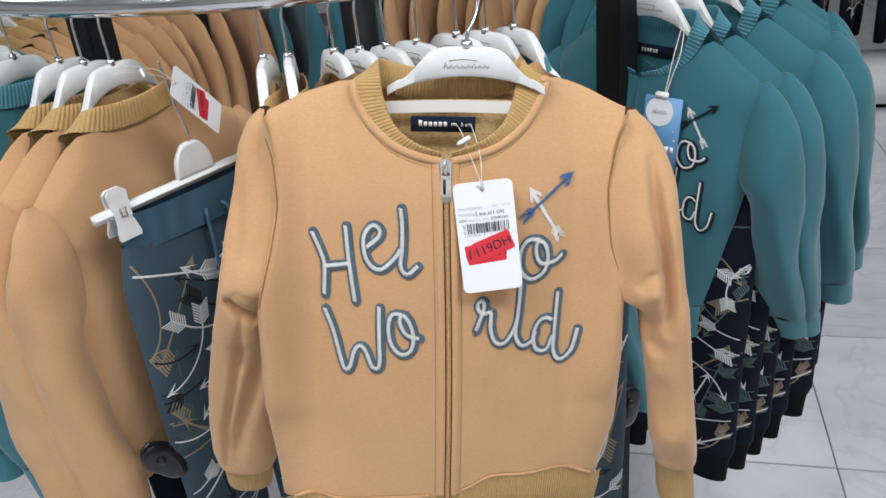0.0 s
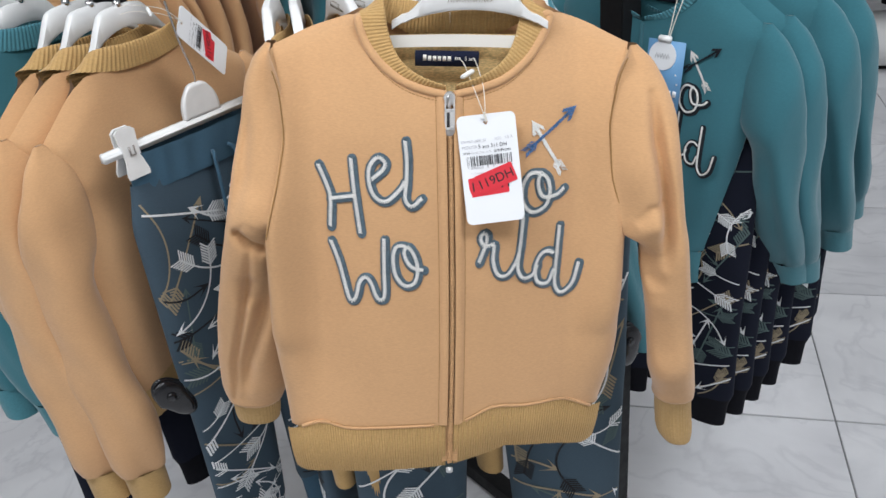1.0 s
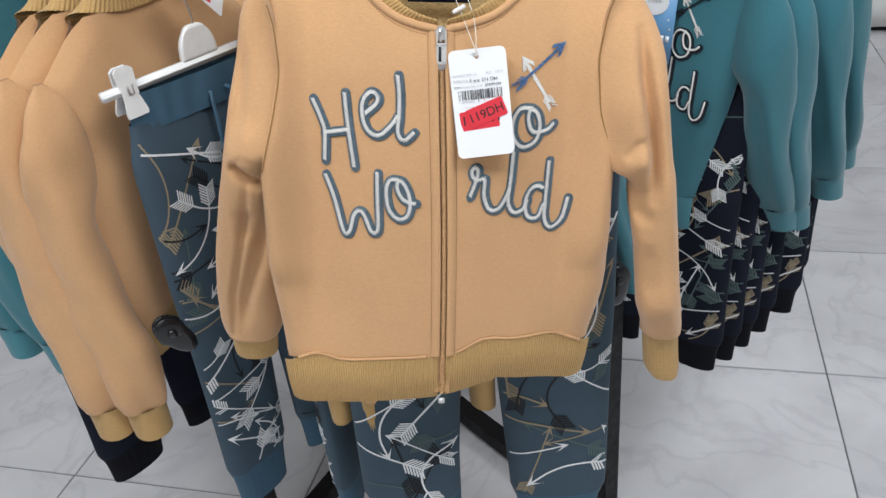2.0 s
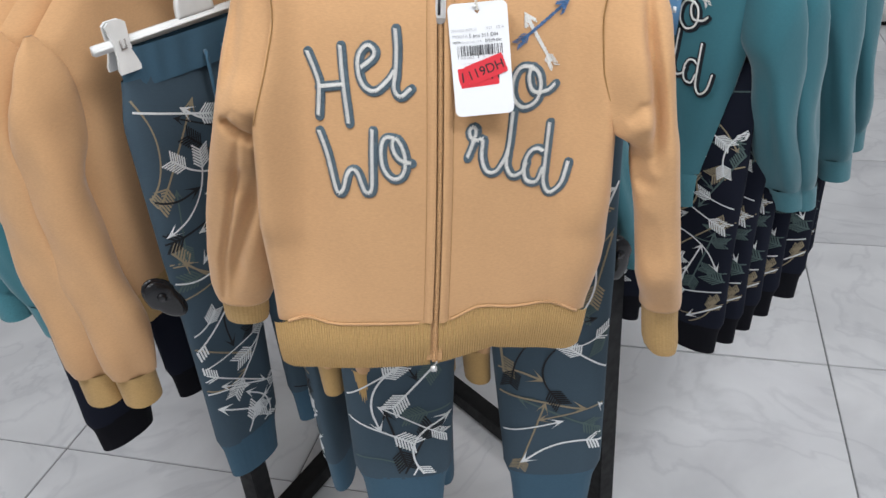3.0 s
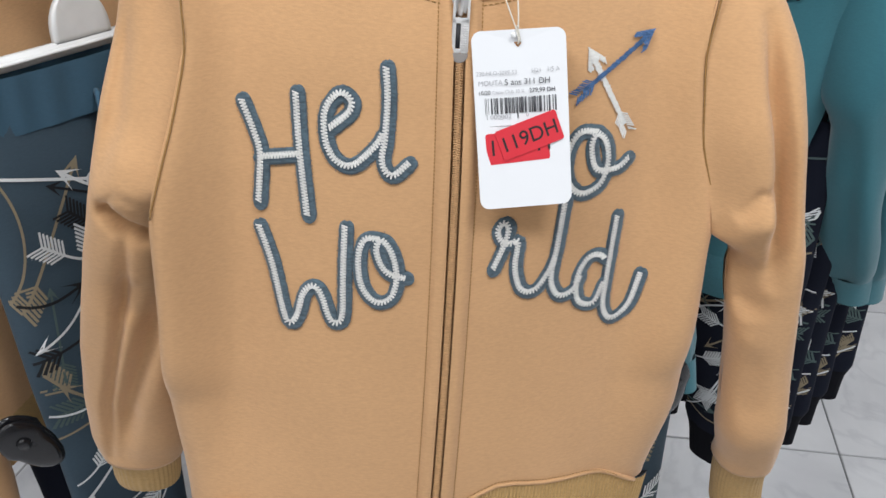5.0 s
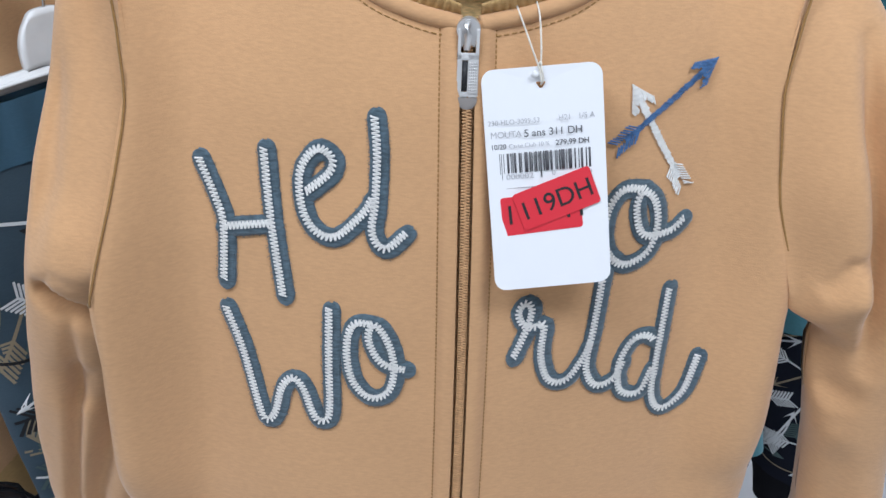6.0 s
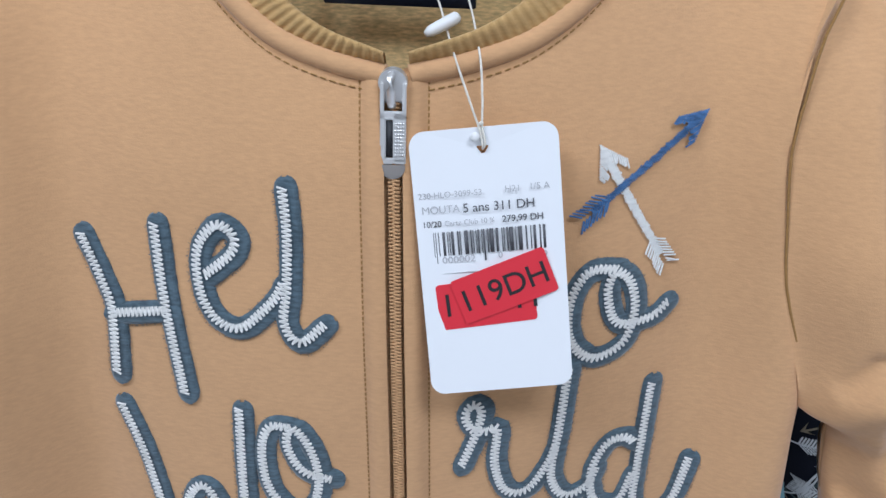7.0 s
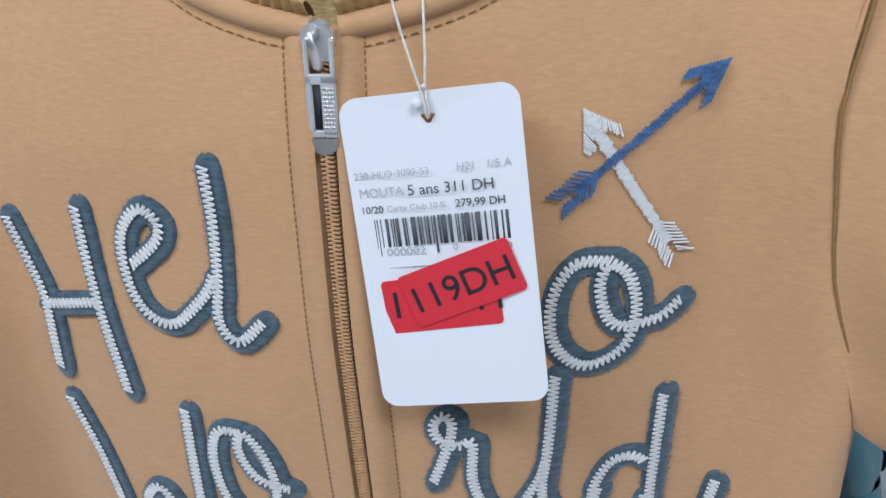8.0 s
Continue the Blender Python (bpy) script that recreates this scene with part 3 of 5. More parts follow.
    # sleeves and cuffs
    for side, sg in (("l", -1), ("r", 1)):
        if fine:
            draped_sleeve(side, sg)
            continue
        rows = sorted(t["sleeve_" + side])

        def ring(u, v, rows=rows, sg=sg, ribs=0, more=0.008):
            z0, z1 = rows[0][0], rows[-1][0]
            z = z1 + (z0 - z1) * (v if ribs else v ** 1.7)
            c, a, b = (float(np.interp(z, [q[0] for q in rows], [q[i] for q in rows])) for i in (1, 2, 3))
            if not ribs:
                w = 0.008
                c, a, b = ((c * 2 + sum(float(np.interp(z + s, [q[0] for q in rows], [q[i] for q in rows])) for s in (-w, w))) / 4 for i, c in ((1, c), (2, a), (3, b)))
            ext = more * float(np.interp(z, [1.03, 1.07, 1.18, 1.205], [0, 1, 1, 0]))
            c, a = c - sg * ext, a + ext
            ang = 2 * math.pi * u
            ca, sa = math.cos(ang), math.sin(ang)
            rr = 1.0
            if ribs:
                rr += 0.018 * math.cos(ribs * ang)
            else:
                rr += 0.26 * wob(ca * 0.6, sa * 0.6, z * 7.0, 1.6, seed + sg)
                rr += 0.05 * math.exp(-((z - 1.045) / 0.026) ** 2) * math.sin((z - 1.0) * 150 + ca * 2.0 * sg) * (0.5 - 0.5 * ca * sg) * 0.3
                rr += 0.15 * math.sin(3 * ang + 9 * z + seed) * float(np.interp(z, [.7, .85, 1.1], [1, 1, 0]))
                rr -= 0.26 * math.exp(-((ang - (4.45 + 0.5 * sg) + 1.0 * (z - .9)) / 0.24) ** 2) * float(np.interp(z, [.7, .86, .93, 1.0, 1.05], [.2, .5, 1, 1, 0]))
            x = c + a * rr * math.copysign(abs(ca) ** 0.9, ca)
            y = front_y(min(max(c, -.19), .19), max(z, .80)) + half_depth(z) * 1.0 + b * rr * sa + t.get("sweep", 0.0) * max(0.0, 1.06 - z)
            return Vector((x - ox, y - oy, z - oz))
        bm = bmesh.new()
        rws = sheet(bm, ring, 28, 34, True)
        bm.faces.new(rws[0])
        slv = part("sleeve", bm, cloth, top)
        crows = sorted(t["cuff_" + side])
        bm = bmesh.new()
        rb = 34
        sheet(bm, lambda u, v: ring(u, v, crows, sg, rb), rb * 2, 6, True)
        sheet(bm, lambda u, v: (lambda p, c: Vector((c.x + (p.x - c.x) * 0.85, c.y + (p.y - c.y) * 0.85, p.z)))(ring(u, 1 - 0.5 * v, crows, sg, rb), Vector((crows[0][1] - ox, front_y(crows[0][1], .8) + half_depth(.8) + t.get("sweep", 0.0) * (1.06 - crows[0][0]) - oy, 0))), 40, 2, True)
        part("cuff", bm, rib, slv, "ribbed knit cuff")

    # collar: a ribbed band round the neck, low at the front and standing at the back
    yf = front_y
    nl, nr = t["neck"][0][0], t["neck"][-1][0]

    sink = .019 if fine else 0.0

    def half_collar(sg):
        nx = nr if sg > 0 else nl
        cxn = zx

        def pt(frac, y, z):
            return (cxn + (nx - cxn) * frac, y, z)
        znk = lerp_table(t["neck"], cxn)
        xs = [0.05, .30, .55, .78, .93, 1.0]
        low = []
        for q in xs:
            x = cxn + (nx - cxn) * q
            z = lerp_table(t["neck"], x)
            low.append((x, yf(x, z) - 0.0012, z))
        ysh = (yf(nl, 1.245) + yf(nr, 1.245)) / 2
        low += [pt(.96, ysh + min(.020, .5 * back_neck), 1.253 - .3 * sink), pt(.80, ysh + back_neck * .8, 1.250 - .6 * sink), pt(.45, ysh + back_neck - .001, 1.243 - sink), pt(0, ysh + back_neck, 1.240 - sink)]
        high = [(low[0][0], low[0][1] + .003, low[0][2] + .004)]
        high += [pt(.33, low[1][1] + .006, low[1][2] + .0075), pt(.53, low[2][1] + .010, low[2][2] + .0113), pt(.645, low[3][1] + .014, low[3][2] + .0140), pt(.70, low[4][1] + .017, low[4][2] + .018), pt(.73, low[5][1] + .016, 1.263)]
        high += [pt(.70, ysh + min(.022, .55 * back_neck), 1.270 - .5 * sink), pt(.58, ysh + back_neck * .7, 1.272 - .8 * sink), pt(.32, ysh + back_neck * .85, 1.270 - sink), pt(0, ysh + back_neck * .9, 1.269 - sink)]
        a = smooth_path(low, 0.0012)
        b = smooth_path(high, 0.0012)
        return a, b

    for sg in (-1, 1):
        a, b = half_collar(sg)
        n = 60 if fine else 40
        bm = bmesh.new()

        def fn(u, v, a=a, b=b, n=n):
            p, q = a[min(len(a) - 1, int(u * (len(a) - 1)))], b[min(len(b) - 1, int(u * (len(b) - 1)))]
            fa, fb = u * (len(a) - 1) % 1, u * (len(b) - 1) % 1
            p = p.lerp(a[min(len(a) - 1, int(u * (len(a) - 1)) + 1)], fa)
            q = q.lerp(b[min(len(b) - 1, int(u * (len(b) - 1)) + 1)], fb)
            back = float(np.interp(u, [0, .5, .68, 1], [0, 0, 1, 1]))
            t_ = 1 - abs(2 * v - 1)
            t_ = t_ * (2 - t_) if v < .5 else t_
            bulge = (0.0055 * math.sin(math.pi * min(1.0, v * 1.6)) if v < .62 else -0.004 * math.sin(math.pi * (v - .62) / .76)) + (.0006 if fine else .0011) * math.cos(2 * math.pi * n * u)
            w = p.lerp(q, t_ * (1 if v < .5 else .96))
            mid = Vector((zx, yf(zx, 1.245) + back_neck * .5, w.z))
            into = (mid - w).normalized() * (0.0045 * max(0.0, 2 * v - 1))
            w = w + into * (1 if u > .06 else 0)
            return Vector((w.x - ox, w.y - bulge * (1 - 2 * back) - oy, w.z + bulge * 0.35 - oz))
        sheet(bm, fn, n * 4, 12)
        part("collar", bm, rib, top, "ribbed knit collar")
        if fine:
            bm = bmesh.new()
            tube(bm, [(p.x - ox, p.y - 0.0005 - oy, p.z - 0.0035 - oz) for p in a if p.y < yf(p.x, p.z) + 0.003], 0.0040, 10)
            part("collar_seam", bm, cloth, top)
            bm = bmesh.new()
            low = [p for p in a if p.y < yf(p.x, p.z) + 0.003]
            for p, q in list(zip(low, low[2:]))[::3]:
                stitch_line(bm, [(p.x - ox, p.z - .0095 - oz), (q.x - ox, q.z - .0095 - oz)], 0.00032, lambda x, z: yf(x + ox, z + oz) - oy, 0.0002)
            part("topstitch", bm, stitchmat, top)

    # lining seen in the neck
    bm = bmesh.new()
    sheet(bm, lambda u, v: Vector(((nl + (nr - nl) * u) * 0.9 - ox, yf(0, 1.245) + back_neck - .004 - (.006 if fine else .02) * (2 * u - 1) ** 2 - .01 * (1 - v) - oy, 1.13 + (.115 - sink) * v - oz)), 20, 10)
    part("lining", bm, lining, top, "fleecy inner lining")
    return top, (lambda x, z: front_y(x + ox, z + oz) - oy)


def zipper(parent, f, t, origin, fine, coil=None):
    ox, oy, oz = origin
    zx = t["zip"]
    z0, z1 = lerp_table(t["hem"], zx) + (0.008 if fine else 0.002), 1.183
    z = z0

    def xat(z):
        return zx + (0.0025 * math.sin((z - .8) * 9) if fine else 0) - ox
    holder = None
    for sg in (-1, 1):
        bm = bmesh.new()
        sheet(bm, lambda u, v: Vector((xat(z0 + (z1 - z0) * v) + sg * 0.008 * u, f(xat(z0 + (z1 - z0) * v), z0 + (z1 - z0) * v - oz) + 0.0012, z0 + (z1 - z0) * v - oz)), 2, 50)
        tape = part("zip_tape", bm, coil or m_zip, parent)
        holder = holder or tape
    bm = bmesh.new()
    i = 0
    step = 0.00135 if fine else 0.003
    while z < z1:
        for sg in (-1, 1):
            zz = z + (step / 2 if sg > 0 else 0)
            x = xat(zz)
            y = f(x, zz - oz)
            pts = [(x + sg * 0.0021, y + 0.0003, zz - oz - 0.0004), (x + sg * 0.0017, y - 0.0016, zz - oz), (x - sg * 0.0001, y - 0.0018, zz - oz + 0.0005), (x - sg * 0.0004, y + 0.0002, zz - oz + 0.0007)]
            tube(bm, pts, step * 0.42, 5, True)
        z += step
    teeth = part("zip_teeth", bm, coil or m_zip, parent, "coil zip teeth")
    teeth["kind"] = "stuff"
    return xat


def beige_jacket_front():
    t = TABLE_MAIN
    O = (0.003, 0.70, 1.25)
    m = pose(0, 0, EYE, 0, LEAN, 0) @ pose(0, 0, -EYE) @ pose(*O)
    top, f = jacket("zip_jacket", t, O, m, (m_beige, m_beige_rib, m_beige_in, m_seam), "beige fleece zip jacket with felt lettering, hanging turned to the aisle", True, 3.1, back_neck=0.026)
    xat = zipper(top, f, t, O, True)
    oz = O[2]
    # raised plackets and topstitching beside the zip, and along hem and collar
    for sg in (-1, 1):
        bm = bmesh.new()
        sheet(bm, lambda u, v: (lambda z: Vector((xat(z) + sg * (0.0034 + 0.0088 * u), f(xat(z) + sg * (0.0034 + 0.0088 * u), z - oz) - 0.0030 * math.sin(math.pi * (0.25 + 0.75 * u)) ** 0.6 * (1 - 0.8 * u ** 6), z - oz)))(0.860 + (1.187 - 0.860) * v), 10, 60)
        part("placket", bm, m_beige, top, "folded cloth edge beside the zip")
        bm = bmesh.new()
        for i in range(150):
            z = 0.862 + i * 0.00215
            x = xat(z) + sg * 0.0125
            stitch_line(bm, [(x, z - oz), (x, z + 0.0014 - oz)], 0.00032, f, 0.0001)
        part("topstitch", bm, m_seam, top)
        # hem topstitch
        bm = bmesh.new()
        x = 0.016
        xs = []
        while x < 0.152:
            xs.append(x * sg + 0.003)
            x += 0.0023
        for a in [q for q in xs if abs(q) < .138]:
            b = a + 0.0015
            stitch_line(bm, [(a - O[0], soft_table(t["seam"], a) + 0.0035 - oz), (b - O[0], soft_table(t["seam"], b) + 0.0035 - oz)], 0.00032, f, 0.0006)
        part("topstitch", bm, m_seam, top)
        bm = bmesh.new()
        pts = [(a - O[0], f(a - O[0], soft_table(t["seam"], a) - oz) + 0.0004 + .036 * (1 - math.sqrt(max(0.0, 1 - min(1.0, abs(a) / .176) ** 7))), soft_table(t["seam"], a) - oz + 0.0006) for a in xs]
        tube(bm, pts, 0.0018, 8)
        part("hem_seam", bm, m_beige, top)
    lettering(top, f, (O[0], O[2]), m_felt, m_thread)
    arrows(top, f, (O[0], O[2]), m_thread_blue, m_thread, "blue embroidered arrow")
    # zip slider and pull
    zt = 1.181 - oz
    x0 = xat(1.181)
    y0 = f(x0, zt)
    bm = bmesh.new()
    box(bm, (x0 - 0.0045, y0 - 0.0042, zt - 0.0045), (x0 + 0.0045, y0 - 0.0008, zt + 0.0050), 0.0012)
    bmesh.ops.create_cone(bm, cap_ends=True, segments=24, radius1=0.0052, radius2=0.0052, depth=0.003, matrix=Matrix.Translation((x0, y0 - 0.0030, zt + 0.0035)) @ Matrix.Rotation(math.pi / 2, 4, "X"))
    slider = sharp(part("zip_slider", bm, m_silver, top, "nickel zip slider"))
    bm = bmesh.new()
    tube(bm, [(x0 - 0.0004, y0 - 0.0040, zt + 0.0065), (x0 - 0.0004, y0 - 0.0062, zt + 0.0055), (x0 - 0.0004, y0 - 0.0072, zt + 0.002), (x0 - 0.0004, y0 - 0.0066, zt - 0.0035), (x0 - 0.0004, y0 - 0.0042, zt - 0.0050)], 0.0016, 10)
    part("bridge", bm, m_silver, slider)
    ym = y0 - 0.0058
    tl = Matrix.Translation((x0 + 0.0003, ym, zt)) @ Matrix.Rotation(radians(-15), 4, "X")
    bm = bmesh.new()
    # frame of the pull: two cheeks, cross pieces, textured plate with a slot
    for lo, hi in (((-.0047, -.0008, -.007), (-.0033, .0010, .004)), ((.0033, -.0008, -.007), (.0047, .0010, .004)), ((-.0047, -.0008, -.0245), (-.0026, .0010, -.0065)), ((.0000, -.0008, -.0245), (.0047, .0009, -.0065)), ((-.0047, -.0008, -.0092), (.0047, .0010, -.0060)), ((-.0047, -.0008, -.0252), (.0047, .0010, -.0228))):
        box(bm, lo, hi, 0.0004, tl)
    pull = sharp(part("zip_pull", bm, m_silver, top, "ribbed nickel zip pull"))
    bm = bmesh.new()
    for i in range(4):
        for j in range(10):
            box(bm, (0.0006 + i * 0.00095, -.00115, -.0222 + j * 0.00128), (0.0012 + i * 0.00095, -.0006, -.0215 + j * 0.00128), 0.0, tl)
    part("knurl", bm, m_silver, pull)["kind"] = "stuff"
    # black plate fills the slot and stands for the shade inside it
    bm = bmesh.new()
    box(bm, (-.0025, -.0003, -.0225), (.0001, .0006, -.0095), 0.0, tl)
    part("slot", bm, m_ink, pull, "black plate for the shade in the slot")
    bm = bmesh.new()
    sheet(bm, lambda u, v: tl @ Vector(((-.0046 + .0092 * u) * math.sqrt(max(0.0, 1 - (v * 0.98) ** 2.6)), -.0010 - .0004 * math.sin(math.pi * u), -.0252 - .0052 * v)), 12, 10)
    sheet(bm, lambda u, v: tl @ Vector(((.0046 - .0092 * u) * math.sqrt(max(0.0, 1 - (v * 0.98) ** 2.6)), .0010, -.0252 - .0052 * v)), 12, 10)
    part("pull_tip", bm, m_dull, pull, "dull grey tip")
    # zip stop at the hem
    bm = bmesh.new()
    zb = 0.8045
    box(bm, (xat(zb) - .0035, f(xat(zb), zb - oz) - .002, zb - .003 - oz), (xat(zb) + .0035, f(xat(zb), zb - oz) + .001, zb + .004 - oz), 0.0008)
    part("zip_stop", bm, m_silver, top, "small metal zip stop")
    # neck tape and woven label at the back of the neck
    bm = bmesh.new()
    sheet(bm, lambda u, v: Vector((-.062 + .124 * u, .0385 - .012 * (2 * u - 1) ** 2 + .002 * v, -.034 + .011 * v + .002 * (2 * u - 1) ** 2)), 20, 3)
    part("neck_tape", bm, m_tape, top, "white cotton neck tape")
    lab = pose(-.0030, .0325, -.0435, 82, 0, 0) @ pose(0, 0, 0, 0, 0, -1.0)
    bm = bmesh.new()
    box(bm, (-.030, -.0073, -.0006), (.030, .0073, .0006), 0.0004, lab)
    label = part("neck_label", bm, m_label, top, "navy woven label with white lettering")
    bm = bmesh.new()
    for i in range(6):
        box(bm, (-.0225 + i * .0046, -.0022, .0006), (-.0192 + i * .0046, .0022 if i else .0034, .0009), 0.0, lab)
    for i in range(3):
        box(bm, (.0075 + i * .0019, -.0013, .0006), (.0088 + i * .0019, .0013, .0009), 0.0, lab)
    part("label_mark", bm, m_tape, label)
    text_mesh("label_size", "5 ans", 0.0050, lab @ pose(.0165, -.0015, .0008), m_tape, label)
    return top, f, O, m


MAIN, MAIN_F, MAIN_O, MAIN_M = beige_jacket_front()


# ---- hangers ----
def arm_outline(drop, reach, wing=.028, n=22):
    """Top and bottom edge of a shaped jacket hanger, half of it: (x, top, bottom)."""
    rows = []
    for i in range(n + 1):
        x = reach * i / n
        if x < 0.026:
            top = 0.0 - 0.002 * (x / 0.026) ** 4
        else:
            u = min(1.0, (x - 0.026) / 0.036)
            top = -0.002 - wing * (u * u * (3 - 2 * u)) - max(0.0, x - 0.062) * drop
        bot = -0.026 - (wing - 0.016) * min(1.0, (x / 0.062) ** 2) - max(0.0, x - 0.062) * drop * 0.95
        rows.append((x, top, min(bot, top - 0.008)))
    return rows


def jacket_hanger(name, m, label, group="", hook=None, mark=True, thick=0.011, reach=.070, drop=.95, wing=.040):
    """White moulded hanger; its origin is the foot of the hook, the arms run along x."""
    top = thing(name, m, label, "hanger", group)
    rows = arm_outline(drop, reach, wing)
    full = [(-x, a, b) for x, a, b in rows[:0:-1]] + rows
    bm = bmesh.new()
    prof = [(-0.5, 0.12), (-0.5, 0.88), (-0.3, 1.0), (0.3, 1.0), (0.5, 0.88), (0.5, 0.12), (0.3, 0.0), (-0.3, 0.0)]
    rings = []
    for x, a, b in full:
        sw = -0.012 * (abs(x) / 0.12) ** 2
        rings.append([bm.verts.new((x, -sw + thick * p, b + (a - b) * q)) for p, q in prof])
    for p, q in zip(rings, rings[1:]):
        for k in range(8):
            bm.faces.new((p[k], p[(k + 1) % 8], q[(k + 1) % 8], q[k]))
    bm.faces.new(rings[0])
    bm.faces.new(rings[-1][::-1])
    bmesh.ops.recalc_face_normals(bm, faces=bm.faces)
    body = sharp(part("body", bm, m_plastic, top), 0.9)
    bm = bmesh.new()
    bmesh.ops.create_cone(bm, cap_ends=True, segments=16, radius1=0.0055, radius2=0.0045, depth=0.007, matrix=Matrix.Translation((0, 0, 0.002)))
    part("collar", bm, m_chrome, top, "chrome ferrule")
    pts = hook or [(0, 0, 0), (0, 0, .02), (0, 0, .045), (0, .004, .058), (0, .013, .068), (0, .022, .066), (0, .027, .056)]
    bm = bmesh.new()
    tube(bm, smooth_path(pts, 0.003), 0.0016, 8)
    part("hook", bm, m_chrome, top, "bent chrome wire hook")
    if mark:
        # maker's mark: script-like bars
        bm = bmesh.new()
        for i in range(8):
            x = -.020 + i * .0051
            hgt = .0055 if i in (0, 5) else .0034
            tube(bm, [(x, -thick / 2 - .0001, -.019), (x + .0012, -thick / 2 - .0001, -.019 + hgt), (x + .0030, -thick / 2 - .0001, -.0188), (x + .0046, -thick / 2 - .0001, -.0168)], 0.00035, 4)
        tube(bm, [(-.016, -thick / 2 - .0001, -.0120), (-.002, -thick / 2 - .0001, -.0108), (.010, -thick / 2 - .0001, -.0122)], 0.0003, 4)
        part("mark", bm, m_ink_gold, body, "bronze printed maker's mark")
    return top


HANGER_FRONT = jacket_hanger("coat_hanger", pose(0, 0, EYE, 0, LEAN, 0) @ pose(0, 0, -EYE) @ pose(.021, .742, 1.276, -8, 0, 0),
                             "white plastic coat hanger holding the beige jacket", "", [(0, 0, 0), (.001, .001, .012), (.006, .006, .022), (.010, .014, .034), (.012, .026, .052), (.012, .040, .072), (.010, .056, .088), (.008, .074, .086), (.006, .084, .072)], True, .011, .072, .6, .028)


# ---- hang tag on the jacket ----
def hang_tag():
    m = pose(0, 0, EYE, 0, LEAN, 0) @ pose(0, 0, -EYE) @ pose(.0402, .6658, 1.1238, 90 - 18, 0, 3.5) @ pose(0, 0, 0, 0, 0, 5.4)
    top = thing("price_tag", m, "white card price tag with red reduction stickers on a cord", "price tag")
    W, H, R = .0268, .0498, .0055
    hole = (-.0005, .0424)

    def outline(r_off=0.0, n=6):
        pts = []
        for cx, cy, a0 in ((W - R, H - R, 0), (-W + R, H - R, 90), (-W + R, -H + R, 180), (W - R, -H + R, 270)):
            for i in range(n + 1):
                a = radians(a0 + 90 * i / n)
                pts.append((cx + R * math.cos(a), cy + R * math.sin(a)))
        return pts
    out = outline()
    n = len(out)
    # ring between the outline and the punched hole
    inner = []
    for x, y in out:
        a = math.atan2(y - hole[1], x - hole[0])
        inner.append((hole[0] + .0021 * math.cos(a), hole[1] + .0021 * math.sin(a)))
    bm = bmesh.new()

    def bend(x, y):
        return 0.0012 * (x / W) ** 2 - 0.0008 * math.sin(y * 30)
    layers = []
    for zoff in (0.00035, -0.00035):
        loops = []
        for s in (0.0, 0.33, 0.66, 1.0):
            loops.append([bm.verts.new((ix + (ox_ - ix) * s, iy + (oy_ - iy) * s, zoff + bend(ix + (ox_ - ix) * s, iy + (oy_ - iy) * s))) for (ox_, oy_), (ix, iy) in zip(out, inner)])
        for a, b in zip(loops, loops[1:]):
            for i in range(n):
                bm.faces.new((a[i], a[(i + 1) % n], b[(i + 1) % n], b[i]) if zoff < 0 else (b[i], b[(i + 1) % n], a[(i + 1) % n], a[i]))
        layers.append(loops)
    for idx in (0, 3):
        a, b = layers[0][idx], layers[1][idx]
        for i in range(n):
            bm.faces.new((a[i], a[(i + 1) % n], b[(i + 1) % n], b[i]))
    bmesh.ops.recalc_face_normals(bm, faces=bm.faces)
    card = sharp(part("card", bm, m_paper, top))
    z = 0.0011
    for words, size, x, y, mat, b in (("230-HLO-3099-53", .0031, -.0252, .0256, m_ink_grey, 0), ("H21", .0034, .0062, .0258, m_ink_grey, 0), ("1/5 A", .0034, .0150, .0260, m_ink_grey, 0), ("MOUTA", .0039, -.0244, .0200, m_ink_grey, 0), ("5 ans 311 DH", .0047, -.0095, .0196, m_ink_soft, .00002), ("10/20", .0031, -.0246, .0150, m_ink_soft, .00003), ("Carte Club 10 %", .0027, -.0165, .0151, m_ink_grey, .00001), ("279,99 DH", .0034, .0045, .0149, m_ink_soft, .00004), ("3", .0032, -.0225, .0006, m_ink_grey, 0), ("000002", .0034, -.0185, .0012, m_ink_grey, 0), ("0", .0034, .0022, .0016, m_ink_grey, 0), ("9", .0034, .0187, .0006, m_ink_grey, 0)):
        ob = text_mesh("print_line", words, size, pose(x, y, z), mat, card, "LEFT", b)
        if words == "000002":
            ob.scale = (1.22, 1, 1)
    # barcode
    rnd = random.Random(4)
    bm = bmesh.new()
    x = -.0210
    i = 0
    while x < .0205:
        w = rnd.choice((.00025, .00025, .0005, .0009, .0014)) if i > 1 else .00025
        yb = .0012 if (i < 2 or x > .0195 or i == 15) else .0040
        box(bm, (x, yb, .0006), (min(x + w, .0210), .0128, z))
        x += w + rnd.choice((.0005, .0008, .0013))
        i += 1
    part("barcode", bm, m_ink_soft, card, "printed black barcode")["kind"] = "stuff"
    bm = bmesh.new()
    box(bm, (-.0240, -.0029, .0006), (.0240, -.00275, .00105))
    part("print_rule", bm, m_ink_grey, card)

